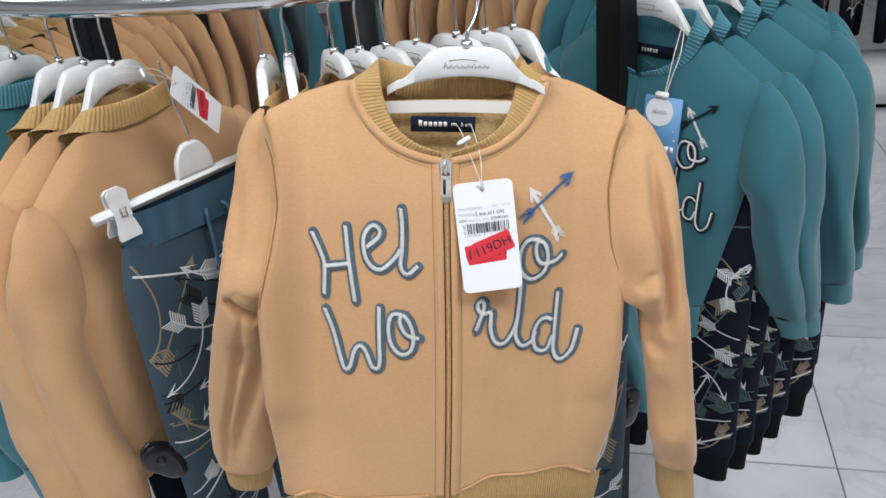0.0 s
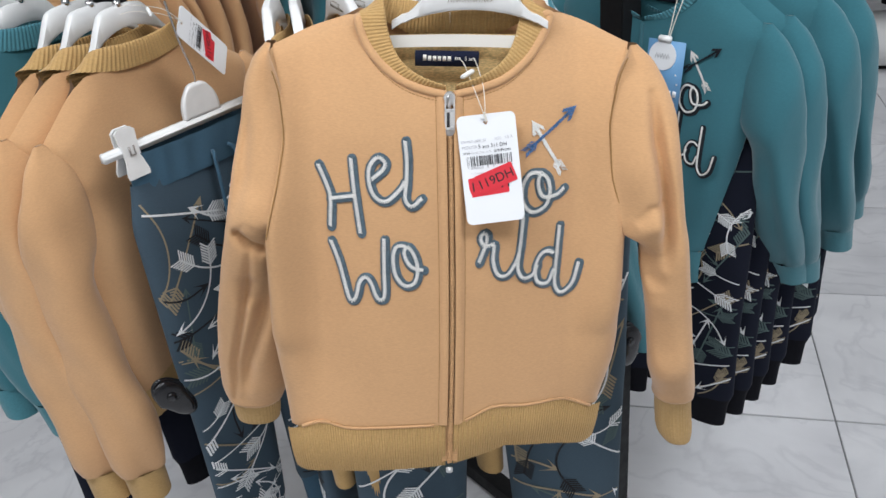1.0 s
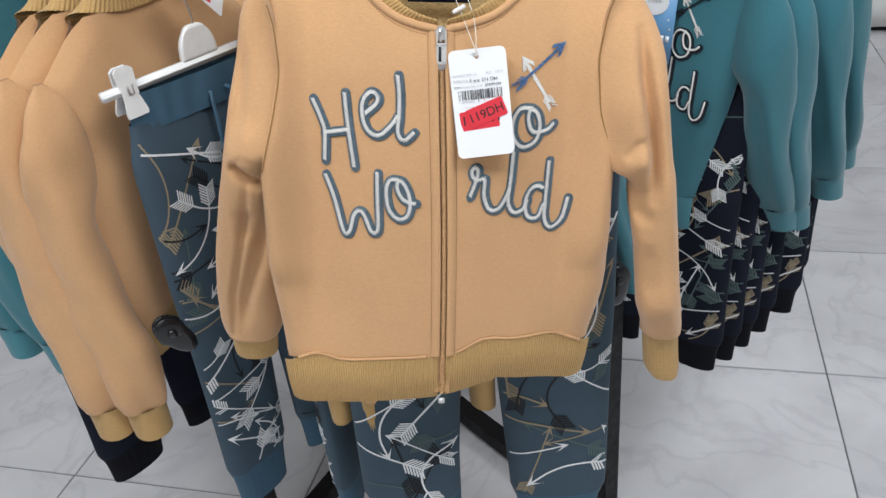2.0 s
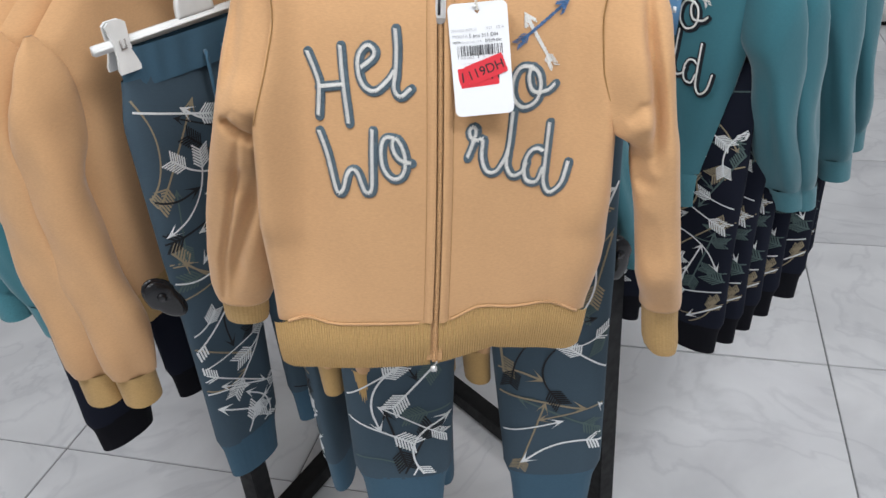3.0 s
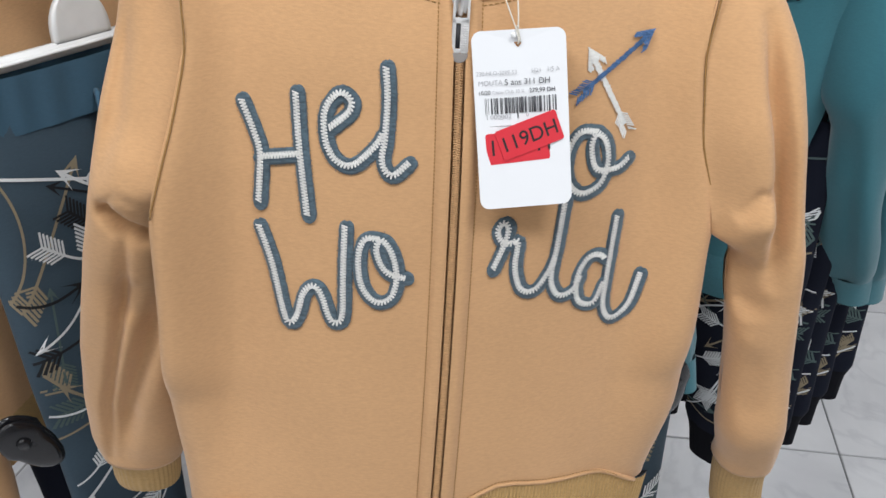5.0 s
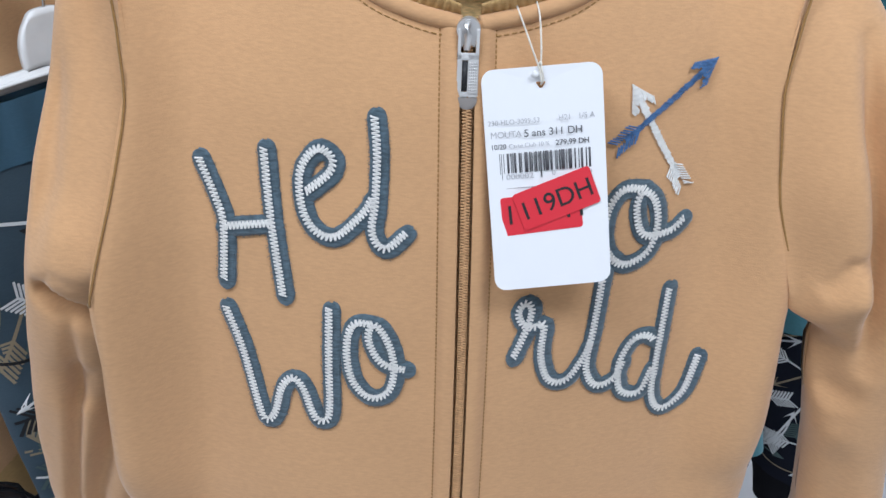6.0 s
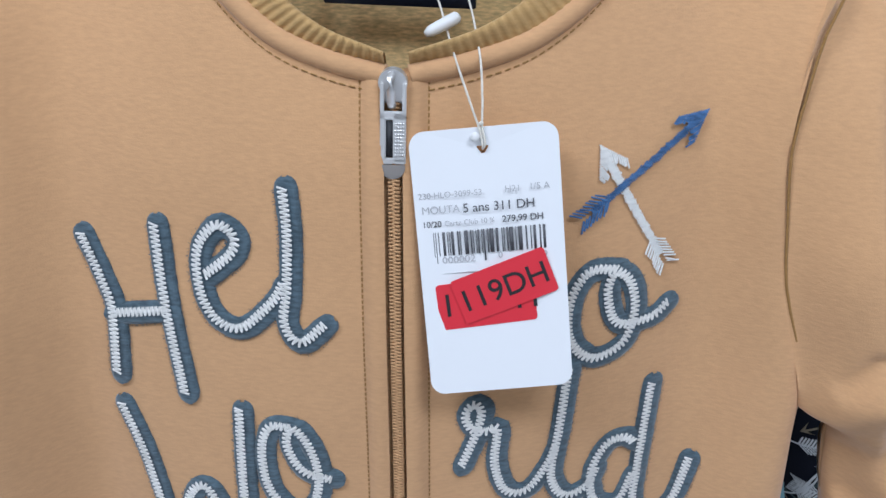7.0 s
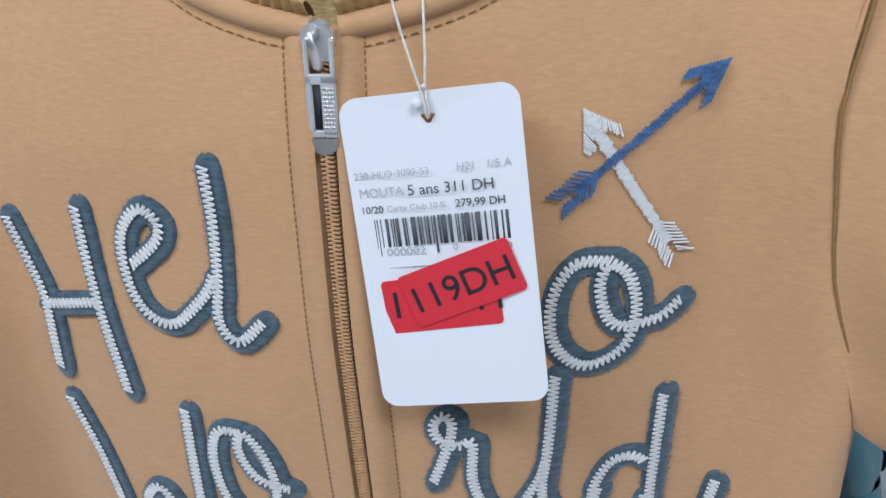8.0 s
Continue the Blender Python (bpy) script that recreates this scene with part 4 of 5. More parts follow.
    def sticker(mm, w, h, lift, parent):
        bm = bmesh.new()
        pts = []
        for cx, cy, a0 in ((w - .0014, h - .0014, 0), (-w + .0014, h - .0014, 90), (-w + .0014, -h + .0014, 180), (w - .0014, -h + .0014, 270)):
            for k in range(5):
                a = radians(a0 + 90 * k / 4)
                pts.append((cx + .0014 * math.cos(a), cy + .0014 * math.sin(a)))
        lo = [bm.verts.new(mm @ Vector((p, q, lift - .0003))) for p, q in pts]
        hi = [bm.verts.new(mm @ Vector((p, q, lift))) for p, q in pts]
        bm.faces.new(hi)
        for k in range(len(pts)):
            bm.faces.new((lo[k], lo[(k + 1) % len(pts)], hi[(k + 1) % len(pts)], hi[k]))
        return sharp(part("sticker", bm, m_red, parent, "red price sticker with black figures"))
    a = pose(-.0034, -.0150, 0, 0, 0, 2.5)
    s1 = sticker(a, .0182, .0088, .0015, top)
    text_mesh("price", "119DH", .0124, a @ pose(-.0174, -.0036, .0017), m_ink, s1, "LEFT", .00006)
    b = pose(.0036, -.0090, 0, 0, 0, 17.0)
    s2 = sticker(b, .0184, .0088, .0021, top)
    text_mesh("price", "119DH", .0118, b @ pose(-.0180, -.0042, .0023), m_ink, s2, "LEFT", .00006)
    # cord through the hole, up to a plastic toggle behind the neck label
    bm = bmesh.new()
    up = smooth_path([(hole[0], hole[1] - .0005, .0002), (hole[0], hole[1] + .0010, .0016), (hole[0] - .0005, hole[1] + .006, .0012), (-.0030, .0560, -.0005), (-.0080, .0760, -.008), (-.0120, .0960, -.030), (-.0150, .1020, -.046)], 0.0012)
    tube(bm, up, .00042, 6)
    dn = smooth_path([(hole[0], hole[1] - .0005, -.0002), (hole[0] + .0010, hole[1] + .0016, .0012), (hole[0] + .0004, hole[1] + .008, .0006), (.0008, .0600, -.0015), (.0012, .0760, -.008), (-.0010, .0980, -.034), (-.0060, .1060, -.050)], 0.0012)
    tube(bm, dn, .00042, 6)
    bmesh.ops.create_uvsphere(bm, u_segments=10, v_segments=8, radius=.0009, matrix=Matrix.Translation((-.0004, .0510, .0010)))
    part("cord", bm, m_cord, top, "thin white cotton cord")
    bm = bmesh.new()
    bmesh.ops.create_uvsphere(bm, u_segments=14, v_segments=10, radius=.0017, matrix=Matrix.Translation((-.0030, .0465, .0016)) @ Matrix.Diagonal((1, 1, 0.6, 1)))
    part("bead", bm, m_plastic, top, "clear plastic bead")
    bm = bmesh.new()
    tube(bm, [(-.0175, .0835, -.0120), (-.0155, .0845, -.0128), (-.0100, .0868, -.0145), (-.0060, .0885, -.0160), (-.0050, .0890, -.0165)], .0022, 10, True, [.0012, .0022, .0024, .0024, .0014])
    part("toggle", bm, m_plastic, top, "white plastic cord lock")
    return top


TAG = hang_tag()
copy_thing(TAG, pose(-.306, .92, 1.198, 75, 0, 78) @ pose(0, 0, 0, 0, 0, 38) @ Matrix.Diagonal((.8, .85, .85, 1)))["label"] = "white card price tag with red sticker hanging slantwise from a hanger"


# ---- trousers ----
def arrow_shapes(rnd, half, z0, z1, count):
    """Printed arrows: (path, colour, size) in (x, z)."""
    out = []
    for i in range(count):
        z = z0 + (z1 - z0) * (i + rnd.random() * 0.9) / count
        x = (-.75, .3, .8, -.2)[i % 4] * half + rnd.uniform(-.25, .25) * half
        a = rnd.choice((radians(90), radians(20), radians(-25), radians(160), radians(-120), radians(60), radians(200))) + rnd.uniform(-.3, .3)
        L = rnd.uniform(.08, .135)
        bend = rnd.choice((0, 0, .018, -.02, .03))
        dx, dz = math.cos(a), math.sin(a)
        path = [(x + dx * L * (s - .5) - dz * bend * (1 - (2 * s - 1) ** 2), z + dz * L * (s - .5) + dx * bend * (1 - (2 * s - 1) ** 2)) for s in (0, .25, .5, .75, 1)]
        out.append((path, rnd.choice("wwwwttkkg"), rnd.uniform(1.15, 1.6)))
    return out


def print_arrow(bms, arrow, f, clip):
    path, col, size = arrow
    bm = bms[col]
    pts = smooth_path([(p[0], p[1], 0) for p in path], 0.005)
    lift = {"t": .0004, "g": .0003, "k": .0006, "w": .0008}[col]

    def v3(x, z):
        return bm.verts.new((x, f(x, z) - lift, z))

    def quad(q):
        if all(clip(x, z) for x, z in q):
            bm.faces.new([v3(x, z) for x, z in q])

    def stroke(a, b, w):
        d = Vector((b[0] - a[0], b[1] - a[1]))
        if d.length < 1e-6:
            return
        d.normalize()
        s = Vector((-d.y, d.x)) * w
        quad([(a[0] + s.x, a[1] + s.y), (a[0] - s.x, a[1] - s.y), (b[0] - s.x, b[1] - s.y), (b[0] + s.x, b[1] + s.y)])
    for a, b in zip(pts, pts[1:]):
        stroke(a, b, .0009 * size)
    tip, d = pts[-1], (pts[-1] - pts[-3]).normalized()
    s = Vector((-d.y, d.x, 0))
    k = .0085 * size
    for sg in (1, -1):
        quad([tuple((tip + d * k * .6).xy), tuple((tip - d * k * .1).xy), tuple((tip - d * k * .55 + s * sg * k * .42).xy), tuple((tip - d * k * 1.15 + s * sg * k * .8).xy)])
    tail, d = pts[0], (pts[2] - pts[0]).normalized()
    s = Vector((-d.y, d.x, 0))
    for i in range(7):
        a = tail + d * (.0028 * i * size)
        for sg in (1, -1):
            b = a + (s * sg - d * .75) * .0085 * size
            stroke(a.xy, b.xy, .00075 * size)


def trousers(name, m, mats, label, seed, group="", count=12, length=.56, cords=True, spread=1.0):
    """Jogging trousers hung from the waistband: origin at the middle of the waist, front towards -y."""
    cloth, rib, prints = mats
    rnd = random.Random(seed)
    top = thing(name, m, label, "trousers", group)

    def geom(sg, z):
        """centre, half width and half depth of a leg at height z."""
        k = -z / length
        c = sg * float(np.interp(k, [0, .1, .4, .85, 1], [.056, .058, .066, .072, .072])) * spread + .004 * math.sin(5 * k + seed)
        a = float(np.interp(k, [0, .05, .12, .4, .88, .92, 1], [.058, .056, .068, .066, .056, .048, .044]) * (1 + .35 * (spread - 1)))
        b = float(np.interp(k, [0, .05, .15, .4, .9, 1], [.012, .014, .019, .021, .019, .017]))
        return c, a, b

    def surf(u, z, sg, ribs=0):
        c, a, b = geom(sg, z)
        ang = 2 * math.pi * u
        ca, sa = math.cos(ang), math.sin(ang)
        w = 1 + .10 * wob(ca, sa * 0.5, z * 5, 1.5, seed + sg) + .05 * math.sin(3 * ang + 14 * z + seed)
        if ribs:
            w = 1 + .012 * math.cos(ribs * ang)
        return Vector((c + a * math.copysign(abs(ca) ** .8, ca) * (1 if ribs else .98 + .02 * w), b * w * sa, z))

    def front(sg):
        def f(x, z):
            c, a, b = geom(sg, z)
            s = max(-.985, min(.985, (x - c) / a))
            ca = math.copysign(abs(s) ** 1.25, s)
            sa = -math.sqrt(max(0.0, 1 - ca * ca))
            ang = math.atan2(sa, ca)
            w = 1 + .10 * wob(ca, sa * 0.5, z * 5, 1.5, seed + sg) + .05 * math.sin(3 * ang + 14 * z + seed)
            return b * w * sa - .0006
        return f
    for sg in (-1, 1):
        bm = bmesh.new()
        sheet(bm, lambda u, v: surf(u, -.03 - (length * .90 - .03) * (1 - v), sg), 32, 40, True)
        leg = part("trouser_leg", bm, cloth, top)
        bm = bmesh.new()
        sheet(bm, lambda u, v: surf(u, -length * (1 - .105 * v), sg, 26), 104, 5, True)
        part("cuff", bm, rib, leg, "ribbed ankle cuff")
        bms = {c: bmesh.new() for c in "wtkg"}
        f = front(sg)

        def clip(x, z, sg=sg):
            c, a, b = geom(sg, z)
            return abs(x - c) < a * .985 and -length * .89 < z < -.05
        for arrow in arrow_shapes(rnd, .072, -length * .88, -.07, count):
            c = geom(sg, arrow[0][2][1])[0]
            print_arrow(bms, ([(x + c, z) for x, z in arrow[0]], arrow[1], arrow[2]), f, clip)
        for col, mat in zip("wtkg", prints):
            if len(bms[col].faces):
                part("arrow_print", bms[col], mat, leg, "printed arrows")["kind"] = "stuff"
            else:
                bms[col].free()
    bm = bmesh.new()

    def waist(u, v):
        ang = 2 * math.pi * u
        ca, sa = math.cos(ang), math.sin(ang)
        g = 1 + .10 * math.sin(22 * ang) * (.4 + .6 * v * (1 - v) * 4) * abs(sa)
        return Vector((.114 * math.copysign(abs(ca) ** .8, ca), .018 * g * sa, -.040 + .046 * v))
    sheet(bm, waist, 120, 5, True)
    part("waistband", bm, rib, top, "gathered elastic waistband")
    if cords:
        for sg in (-1, 1):
            bm = bmesh.new()
            tube(bm, smooth_path([(sg * .012, -.020, -.022), (sg * .016, -.027, -.030), (sg * .020, -.033, -.08), (sg * .024, -.036, -.15), (sg * .022, -.036, -.19)], .006), .0024, 8)
            part("drawcord", bm, rib, top)
    return top


def clip_hanger(name, m, label, group="", link=.10):
    """A bar with two sliding clips; origin in the middle of the bar."""
    top = thing(name, m, label, "hanger", group)
    bm = bmesh.new()
    box(bm, (-.140, -.0045, -.0055), (.140, .0045, .0055), .001)
    box(bm, (-.139, -.0062, -.0018), (.139, -.0040, .0018), .0005)
    bar = part("bar", bm, m_plastic, top)
    bm = bmesh.new()
    sheet(bm, lambda u, v: Vector(((-.026 + .052 * u) * (1 - .42 * v ** 3), -.0035, .004 + .040 * v - .006 * (2 * u - 1) ** 4 * v)), 12, 8)
    sheet(bm, lambda u, v: Vector(((.026 - .052 * u) * (1 - .42 * v ** 3), .0035, .004 + .040 * v - .006 * (2 * u - 1) ** 4 * v)), 12, 8)
    bmesh.ops.bridge_loops(bm, edges=[e for e in bm.edges if e.is_boundary])
    part("neck", bm, m_plastic, top)
    bm = bmesh.new()
    tube(bm, smooth_path([(0, 0, .040), (.002, 0, .055), (-.004, .004, .040 + link * .5), (-.008, .008, .040 + link)], .004), .0014, 6)
    part("hook", bm, m_chrome, top)
    for sg in (-1, 1):
        bm = bmesh.new()
        for side in (-1, 1):
            tl = Matrix.Translation((sg * .108, side * .007, 0)) @ Matrix.Rotation(radians(9 * side), 4, "X")
            prof = [(.026, .008), (.022, .0125), (.012, .0115), (.0, .0100), (-.012, .0105), (-.026, .0140), (-.031, .0130)]
            lo, hi = [], []
            for zz, w in prof:
                lo.append([bm.verts.new(tl @ Vector((x, -.0016, zz))) for x in (-w, w)])
                hi.append([bm.verts.new(tl @ Vector((x, .0016, zz))) for x in (-w, w)])
            for a, b, c, d in zip(lo, lo[1:], hi, hi[1:]):
                bm.faces.new((a[0], a[1], b[1], b[0]))
                bm.faces.new((c[0], d[0], d[1], c[1]))
                bm.faces.new((a[0], b[0], d[0], c[0]))
                bm.faces.new((a[1], c[1], d[1], b[1]))
            bm.faces.new((lo[0][0], hi[0][0], hi[0][1], lo[0][1]))
            bm.faces.new((lo[-1][0], lo[-1][1], hi[-1][1], hi[-1][0]))
        bmesh.ops.recalc_face_normals(bm, faces=bm.faces)
        clip = sharp(part("clip", bm, m_plastic, top, "white plastic spring clip"), .5)
        bm = bmesh.new()
        tube(bm, [(sg * .108 - .003, -.010, .006), (sg * .108 - .003, -.0112, -.004), (sg * .108 + .003, -.0112, -.004), (sg * .108 + .003, -.010, .006)], .0012, 6)
        part("spring", bm, m_dull, clip, "steel spring")
    return top


# ---- the round rack ----
CX, CY, RR, RZ = -.183, 1.574, .656, 1.305


def on_ring(theta, r=RR, z=RZ):
    return Vector((CX + r * math.sin(radians(theta)), CY - r * math.cos(radians(theta)), z))


def round_rack():
    top = thing("clothes_rack", pose(CX, CY, 0), "round black steel clothes rack with a chrome rail", "clothes rack")

    def loc(p):
        return Vector(p) - Vector((CX, CY, 0))
    bm = bmesh.new()
    ring = [loc(on_ring(360 * i / 96)) for i in range(96)]
    rows = []
    for i, p in enumerate(ring):
        out = Vector((p.x, p.y, 0)).normalized()
        rows.append([bm.verts.new(p + .0125 * (math.cos(2 * math.pi * k / 12) * out + math.sin(2 * math.pi * k / 12) * Vector((0, 0, 1)))) for k in range(12)])
    for i in range(96):
        a, b = rows[i], rows[(i + 1) % 96]
        for k in range(12):
            bm.faces.new((a[k], a[(k + 1) % 12], b[(k + 1) % 12], b[k]))
    bmesh.ops.recalc_face_normals(bm, faces=bm.faces)
    part("rail", bm, m_chrome, top, "round chrome rail")
    for px_, py_, rz in ((.208, 1.10, 38), (-.465, 1.06, -30), (-.60, 1.93, 40), (.20, 1.95, -40)):
        p = loc((px_, py_, 0))
        bm = bmesh.new()
        box(bm, (-.02, -.02, 0), (.02, .02, 1.56), .002, pose(p.x, p.y, 0, 0, 0, rz))
        sharp(part("post", bm, m_black_steel, top))
        bm = bmesh.new()
        d = Vector((-p.x, -p.y, 0))
        ang = math.degrees(math.atan2(d.y, d.x))
        box(bm, (.02, -.02, .008), (d.length, .02, .048), .002, pose(p.x, p.y, 0, 0, 0, ang))
        sharp(part("base_bar", bm, m_black_steel, top))
        bm = bmesh.new()
        box(bm, (.0, -.010, 1.50), (d.length, .010, 1.52), .002, pose(p.x, p.y, 0, 0, 0, ang))
        part("top_bar", bm, m_black_steel, top)
        bm = bmesh.new()
        q = loc(on_ring(math.degrees(math.atan2(px_ - CX, CY - py_)), RR))
        tube(bm, [Vector((p.x, p.y, RZ)), Vector((q.x, q.y, RZ))], .007, 8)
        part("bracket", bm, m_chrome, top)
    bm = bmesh.new()
    q = on_ring(17)
    tube(bm, smooth_path([loc(q), loc((q.x, q.y - .01, RZ + .03)), loc((.012, q.y - .05, RZ + .045)), loc((.006, .80, RZ + .045)), loc((.006, .775, RZ + .055))], .01), .006, 8)
    part("display_arm", bm, m_chrome, top)
    bm = bmesh.new()
    box(bm, (-.03, -.03, 0), (.03, .03, 1.54), .003)
    part("centre_post", bm, m_black_steel, top)
    return top


round_rack()

PLAIN_T = mirror_table(TABLE_MAIN)
PLAIN_O = (0.0, 0.0, 1.372)
SHORT_T = dict(PLAIN_T)
for key in ("sleeve_l", "sleeve_r", "cuff_l", "cuff_r"):
    SHORT_T[key] = [(1.19 - (1.19 - z) * .84, x * (1 + .10 * (1.19 - z)), a, b) for z, x, a, b in PLAIN_T[key]]
for key, sg in (("right", 1), ("left", -1)):
    SHORT_T[key] = [(.84, .116 * sg), (.95, .140 * sg), (1.05, .157 * sg), (1.143, .1594 * sg), (1.186, .1685 * sg), (1.215, .186 * sg)]
SHORT_T["sweep"] = .42
PRINTS_SLATE = (m_print_w, m_print_t, m_print_k, m_print_g)


def rack_pose(theta, lean=0.0, tilt=0.0, turn=0.0, r=RR, drop=0.0):
    """The pose of a garment that hangs across the rail at that angle, its +x end pointing outwards."""
    p = on_ring(theta, r)
    return pose(p.x, p.y, p.z - drop, 0, 0, theta - 90 + turn) @ pose(0, 0, 0, tilt, lean, 0)


def pressed(m, wide=1.0, tall=1.0, deep=.62):
    """Garments are pressed flat by their neighbours; smaller sizes are narrower."""
    return m @ Matrix.Diagonal((wide, deep, tall, 1))


def plain_jacket(m, colour, label, group, seed, words=False):
    mats = {"beige": (m_beige, m_beige_rib, m_beige_in, m_seam), "teal": (m_teal, m_teal_rib, m_teal, m_teal_rib)}[colour]
    top, f = jacket("zip_jacket", SHORT_T if colour == "teal" else PLAIN_T, PLAIN_O, m, mats, label, False, seed, group)
    zipper(top, f, PLAIN_T, PLAIN_O, False, m_teal_rib if colour == "teal" else m_zip)
    bm = bmesh.new()
    box(bm, (-.030, .018, 1.205 - PLAIN_O[2]), (.030, .0195, 1.221 - PLAIN_O[2]), .0004)
    tagp = part("neck_label", bm, m_label, top, "dark woven neck label")
    bm = bmesh.new()
    for i in range(6):
        box(bm, (-.022 + i * .0046, .0172, 1.2105 - PLAIN_O[2]), (-.0190 + i * .0046, .0180, 1.2155 - PLAIN_O[2]))
    part("label_mark", bm, m_tape, tagp)
    if words:
        lettering(top, f, (0.0, PLAIN_O[2]), m_felt_dark, m_thread, False)
        arrows(top, f, (0.0, PLAIN_O[2]), m_thread_black, m_thread, "black embroidered arrow")
    return top


GB, GT, GH = "beige jackets on the round rack", "teal jackets on the round rack", "hangers on the round rack"
beige_a = plain_jacket(rack_pose(-20.5, 2, 0, -10), "beige", "beige fleece zip jacket hanging on the round rack", GB, 1.0)
teal_a = plain_jacket(rack_pose(41, 2, 2, 4), "teal", "teal fleece zip jacket with white stitched lettering on the rack", GT, 2.0, True)
rack_hanger = jacket_hanger("coat_hanger", rack_pose(-20.5, 2, 0, -10) @ pose(0, .002, -.066), "white plastic coat hanger on the chrome rail", GH)

rnd = random.Random(11)
SPOTS_BEIGE = [(-24, -8), (-28, -6), (-3.5, 6), (-1, 10), (3.5, 24), (6, 28), (8.5, 28), (12, 34), (16, 34), (19, 30)]
SPOTS_TEAL = [(22, 12), (45.5, 3), (52, 2), (58, 4), (64, 2), (70, 3), (-36, 2), (-41, 0), (-46, 3), (-52, 0)]
FAR = [(95 + 8 * i) for i in range(26) if not 288 < 95 + 8 * i < 360]
for th, tn in SPOTS_BEIGE:
    m = rack_pose(th, rnd.uniform(-3, 4), rnd.uniform(-2, 2), tn)
    copy_thing(beige_a, pressed(m, .80, .96, .5) if th > -5 else pressed(m, 1, 1, .9))
    copy_thing(rack_hanger, m @ pose(0, .002, -.066))
for th, tn in SPOTS_TEAL:
    m = rack_pose(th, rnd.uniform(-3, 4), rnd.uniform(-2, 2), tn)
    copy_thing(teal_a, pressed(m, .72, .90, .5) if 0 < th < 40 else pressed(m @ pose(0, 0, .008), .94, .97, .85))
    copy_thing(rack_hanger, m @ pose(0, .002, -.066))
copy_thing(rack_hanger, rack_pose(41, 2, 2, 4) @ pose(0, .002, -.066))
for th in FAR:
    m = rack_pose(th, rnd.uniform(-3, 4), rnd.uniform(-2, 2), rnd.uniform(-6, 6))
    copy_thing(teal_a if 176 < th < 215 or th < 120 else beige_a, pressed(m))
    copy_thing(rack_hanger, m @ pose(0, .002, -.066))

for ob in (beige_a, teal_a):
    ob.matrix_world = pressed(ob.matrix_basis.copy(), 1, 1, .9) if ob is beige_a else pressed(ob.matrix_basis @ pose(0, 0, .012), .94, .97, .85)

# trousers of the sets
GP, GC = "slate blue trousers on the rack", "clip hangers on the rack"
m_left = pose(-.325, .915, 1.108, 0, 0, 54)
slate_a = trousers("jogging_trousers", m_left @ pose(0, 0, -.012), (m_slate, m_slate_rib, PRINTS_SLATE), "slate blue jogging trousers with printed arrows on a clip hanger", 5, GP, 40, .66)
clip_a = clip_hanger("clip_hanger", m_left, "white plastic clip hanger holding slate trousers", GC)
m_front = pose(.006, .775, 1.075, -3, 3, 2) @ Matrix.Diagonal((1.05, 1.1, 1, 1))
trousers("jogging_trousers", m_front, (m_slate, m_slate_rib, PRINTS_SLATE), "slate blue jogging trousers with printed arrows below the beige jacket", 9, GP, 28, .62, False, 1.34)
copy_thing(clip_a, pose(.001, .775, 1.075, -3, 3, 2) @ pose(0, 0, .012))
navy_a = trousers("jogging_trousers", rack_pose(43.5, 0, 0, 4, RR + .02, .30) @ Matrix.Diagonal((1, 1, .86, 1)), (m_navy, m_navy_rib, (m_print_w, m_print_t, m_print_g, m_print_g)), "navy jogging trousers with printed arrows and black cuffs", 14, "navy trousers on the rack", 34, .60)
copy_thing(clip_a, rack_pose(43.5, 0, 0, 4, RR - .02, .288))
for th, low, out in ((47.5, .30, .03), (50, .29, .04), (54.5, .29, .05), (60.5, .30, .07), (66, .31, .07)):
    m = rack_pose(th, 0, 0, 8 * math.sin(th), RR + out, low)
    copy_thing(navy_a, m)
    copy_thing(clip_a, m @ pose(-.04, 0, .012))
copy_thing(navy_a, rack_pose(-28, 0, 0, -8, RR + .07, .31))
for th in (-4, 8, 24):
    copy_thing(slate_a, rack_pose(th, 0, 0, 3, RR, .235))
    copy_thing(clip_a, rack_pose(th, 0, 0, 3, RR, .223))

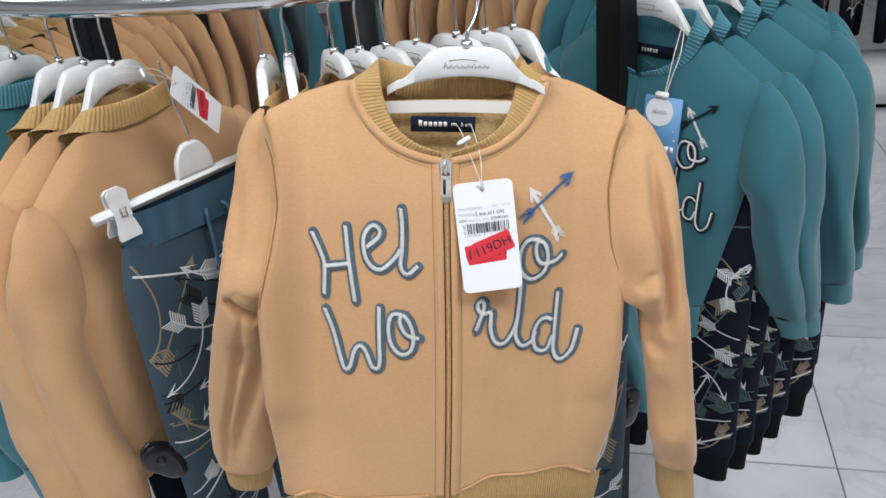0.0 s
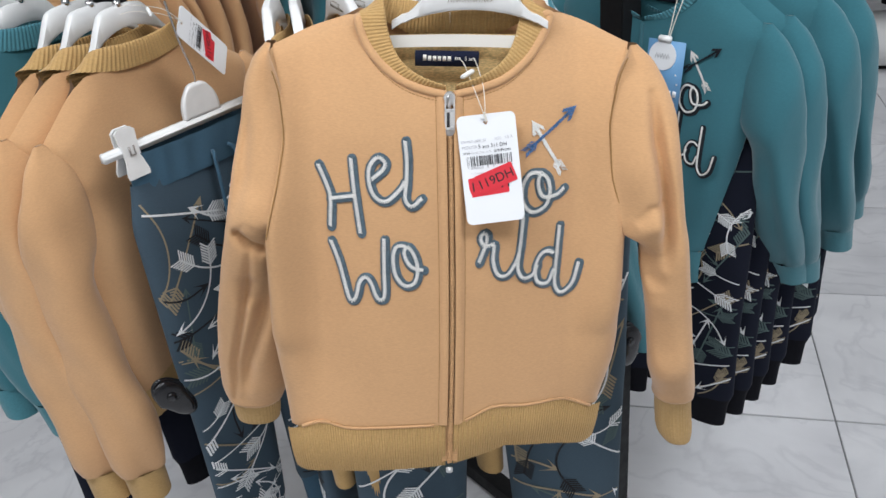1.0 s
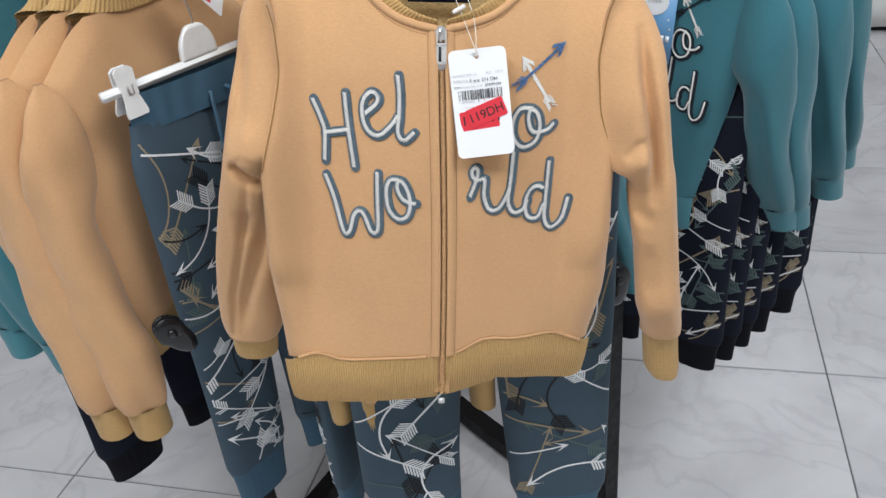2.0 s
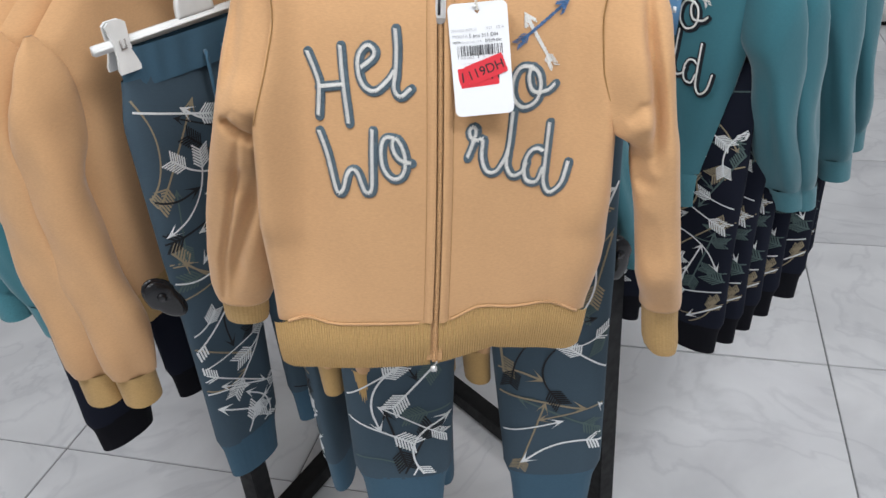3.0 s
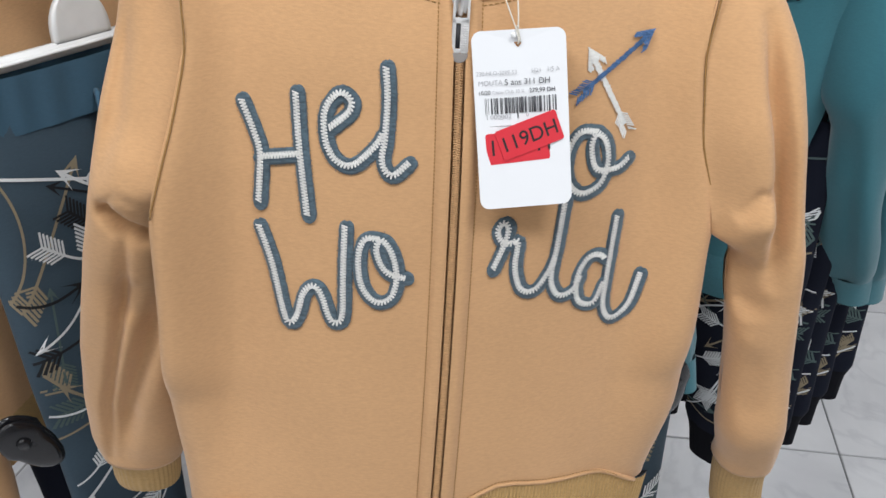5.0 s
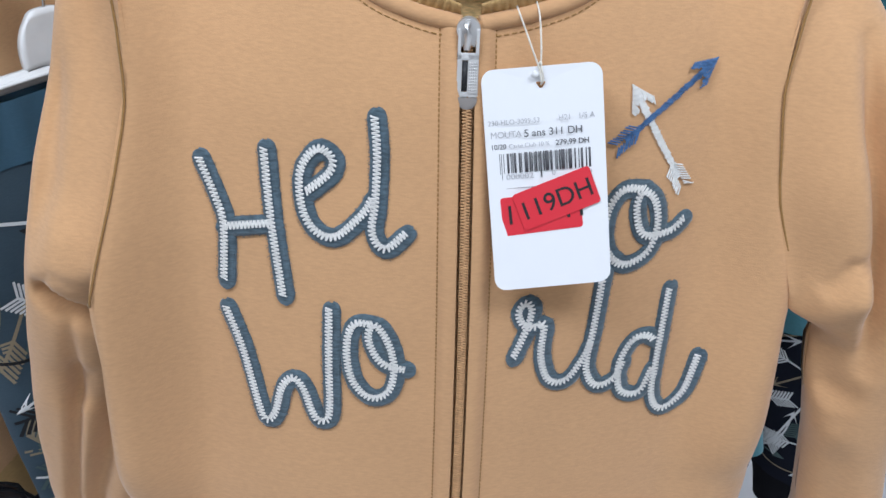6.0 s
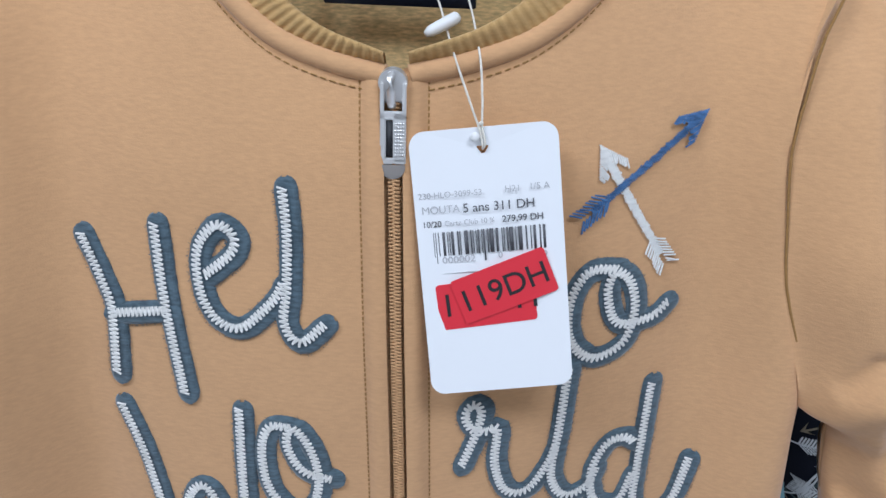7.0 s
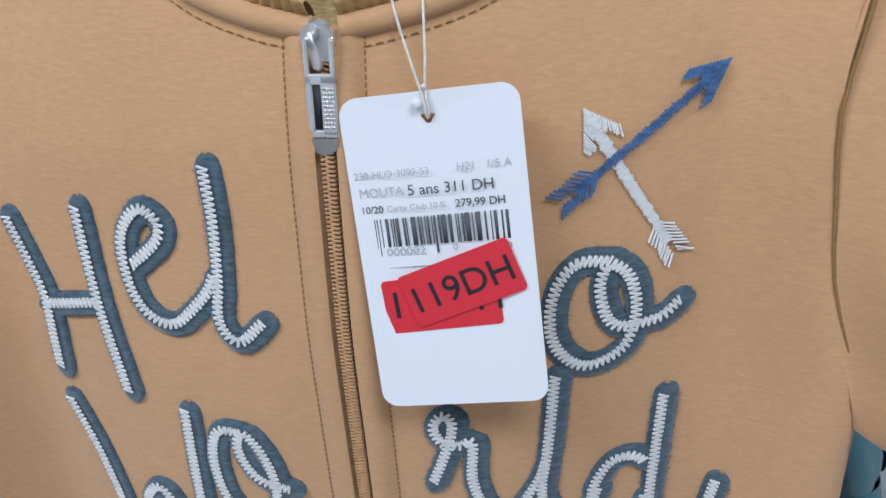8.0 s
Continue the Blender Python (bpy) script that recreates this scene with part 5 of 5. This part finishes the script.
# ---- hang tag of the teal jacket, alarm tags, far display ----
def blue_tag(m):
    top = thing("hang_tag", m, "blue card hang tag with white round seal on the teal jacket", "hang tag")
    bm = bmesh.new()
    box(bm, (-.026, -.0005, -.050), (.026, .0005, .050), .0004)
    card = part("card", bm, m_card_blue, top)
    bm = bmesh.new()
    bmesh.ops.create_cone(bm, cap_ends=True, segments=28, radius1=.019, radius2=.019, depth=.0014, matrix=Matrix.Translation((-.004, -.0009, .030)) @ Matrix.Rotation(math.pi / 2, 4, "X"))
    seal = sharp(part("seal", bm, m_paper, top, "round white paper seal"))
    bm = bmesh.new()
    for i in range(5):
        tube(bm, [(-.014 + i * .004, -.0018, .026), (-.012 + i * .004, -.0018, .033), (-.010 + i * .004, -.0018, .028)], .0004, 4)
    part("mark", bm, m_ink_grey, seal)
    bm = bmesh.new()
    for i in range(5):
        box(bm, (-.014 + i * .0075, -.0010, -.022), (-.009 + i * .0075, -.0006, -.014))
    for x, z in ((-.02, -.003), (.016, .006), (-.012, -.034), (.012, -.036), (.019, -.006), (.002, -.041), (-.019, -.026)):
        box(bm, (x, -.0010, z), (x + .0022, -.0006, z + .0022))
    part("print", bm, m_paper, card)["kind"] = "stuff"
    bm = bmesh.new()
    for dx in (0, .004):
        tube(bm, smooth_path([(dx * .3, -.001, .046), (.002 + dx, .002, .075), (.004 + dx * 2, .006, .105), (.004 + dx, .018, .135)], .006), .0007, 6)
    part("cord", bm, m_cord, top, "white cotton cord")
    bm = bmesh.new()
    box(bm, (-.012, -.004, .047), (.006, .002, .056), .0015)
    part("toggle", bm, m_plastic, top)
    return top


blue_tag(pose(.252, 1.030, 1.070, 0, 0, -40) @ pose(0, 0, 0, -6, 2, 0))


def alarm_tag(m):
    """Black anti-theft tag: two clamped shells with a pin head."""
    top = thing("security_tag", m, "black plastic anti-theft tag pinned to the garment", "security tag", "anti-theft tags")
    for sg in (-1, 1):
        bm = bmesh.new()
        bmesh.ops.create_uvsphere(bm, u_segments=20, v_segments=12, radius=1.0)
        for v in bm.verts:
            v.co = Vector((v.co.x * (.016 + .004 * (v.co.z > 0)), v.co.y * .006 + sg * .005, v.co.z * .030))
        part("shell", bm, m_black_plastic, top)
    bm = bmesh.new()
    bmesh.ops.create_cone(bm, cap_ends=True, segments=16, radius1=.006, radius2=.005, depth=.004, matrix=Matrix.Translation((0, -.0115, .010)) @ Matrix.Rotation(math.pi / 2, 4, "X"))
    part("pin", bm, m_black_plastic, top)
    return top


alarm_tag(pose(-.392, .768, .805, 0, 0, 40) @ pose(0, 0, 0, 0, -32, 0) @ Matrix.Diagonal((1.0, 1.0, 1.15, 1)))
alarm_tag(pose(.165, .80, .815, 0, 0, 20))


def plinth():
    top = thing("display_plinth", pose(2.45, 4.35, 0, 0, 0, -12), "low white display plinth standing on the tiles", "plinth")
    bm = bmesh.new()
    box(bm, (-.8, -.4, .03), (.8, .14, .17), .006)
    part("body", bm, m_wall, top)
    bm = bmesh.new()
    box(bm, (-.76, -.36, 0), (.76, .10, .03), .003)
    part("foot", bm, m_black_steel, top)
    return top


plinth()


def wall_rail():
    top = thing("garment_rail", pose(2.49, 4.58, 0, 0, 0, -12), "black steel garment rail full of dark clothes", "clothes rack")
    for x in (-.75, .75):
        bm = bmesh.new()
        box(bm, (x - .02, -.02, 0), (x + .02, .02, 1.7), .002)
        part("post", bm, m_black_steel, top)
    bm = bmesh.new()
    tube(bm, [(-.75, 0, 1.42), (.75, 0, 1.42)], .014, 10)
    part("rail", bm, m_chrome, top)
    return top


wall_rail()
for i in range(9):
    copy_thing(navy_a, pose(2.49, 4.58, 0, 0, 0, -12) @ pose(-.66 + i * .165, 0, 1.40, 0, 0, 70 + 6 * math.sin(i * 2.3)) @ Matrix.Diagonal((1.3, 1.8, 2.3, 1)))

# ---- floor, walls, ceiling ----
def structure(name, bm, mat, label, category):
    ob = part(name, bm, mat)
    for p in ob.data.polygons:
        p.use_smooth = False
    return tagged(ob, label, category, "", "structure")


bm = bmesh.new()
box(bm, (-5, -4, -.10), (5, 8, -.003))
FLOOR = structure("floor", bm, m_grout, "white marble tile floor with grey joints", "floor")
bm = bmesh.new()
box(bm, (-5, -4, 3.0), (5, 8, 3.1))
structure("ceiling", bm, m_wall, "white painted shop ceiling", "ceiling")
for name, lo, hi in (("wall_north", (-5, 8, 0), (5, 8.1, 3)), ("wall_south", (-5, -4.1, 0), (5, -4, 3)), ("wall_east", (5, -4, 0), (5.1, 8, 3)), ("wall_west", (-5.1, -4, 0), (-5, 8, 3))):
    bm = bmesh.new()
    box(bm, lo, hi)
    structure(name, bm, m_wall, "plain white painted shop wall", "wall")

# floor tiles
TS, TA = .585, -12.3
bm = bmesh.new()
h = TS / 2 - .0018
box(bm, (-h, -h, -.012), (h, h, 0), .0012)
tile_mesh = bpy.data.meshes.new("tile")
bm.to_mesh(tile_mesh)
bm.free()
tile_mesh.materials.append(m_marble)
turn = Matrix.Rotation(radians(TA), 4, "Z")
for i in range(-8, 9):
    for j in range(-8, 13):
        c = Vector((.827, 1.53, 0)) + turn @ Vector(((i + .5) * TS, (j + .5) * TS, 0))
        if -4.4 < c.x < 4.4 and -3.4 < c.y < 7.4:
            ob = new("tile", tile_mesh)
            ob.matrix_world = Matrix.Translation(c) @ turn
            ob.parent = FLOOR
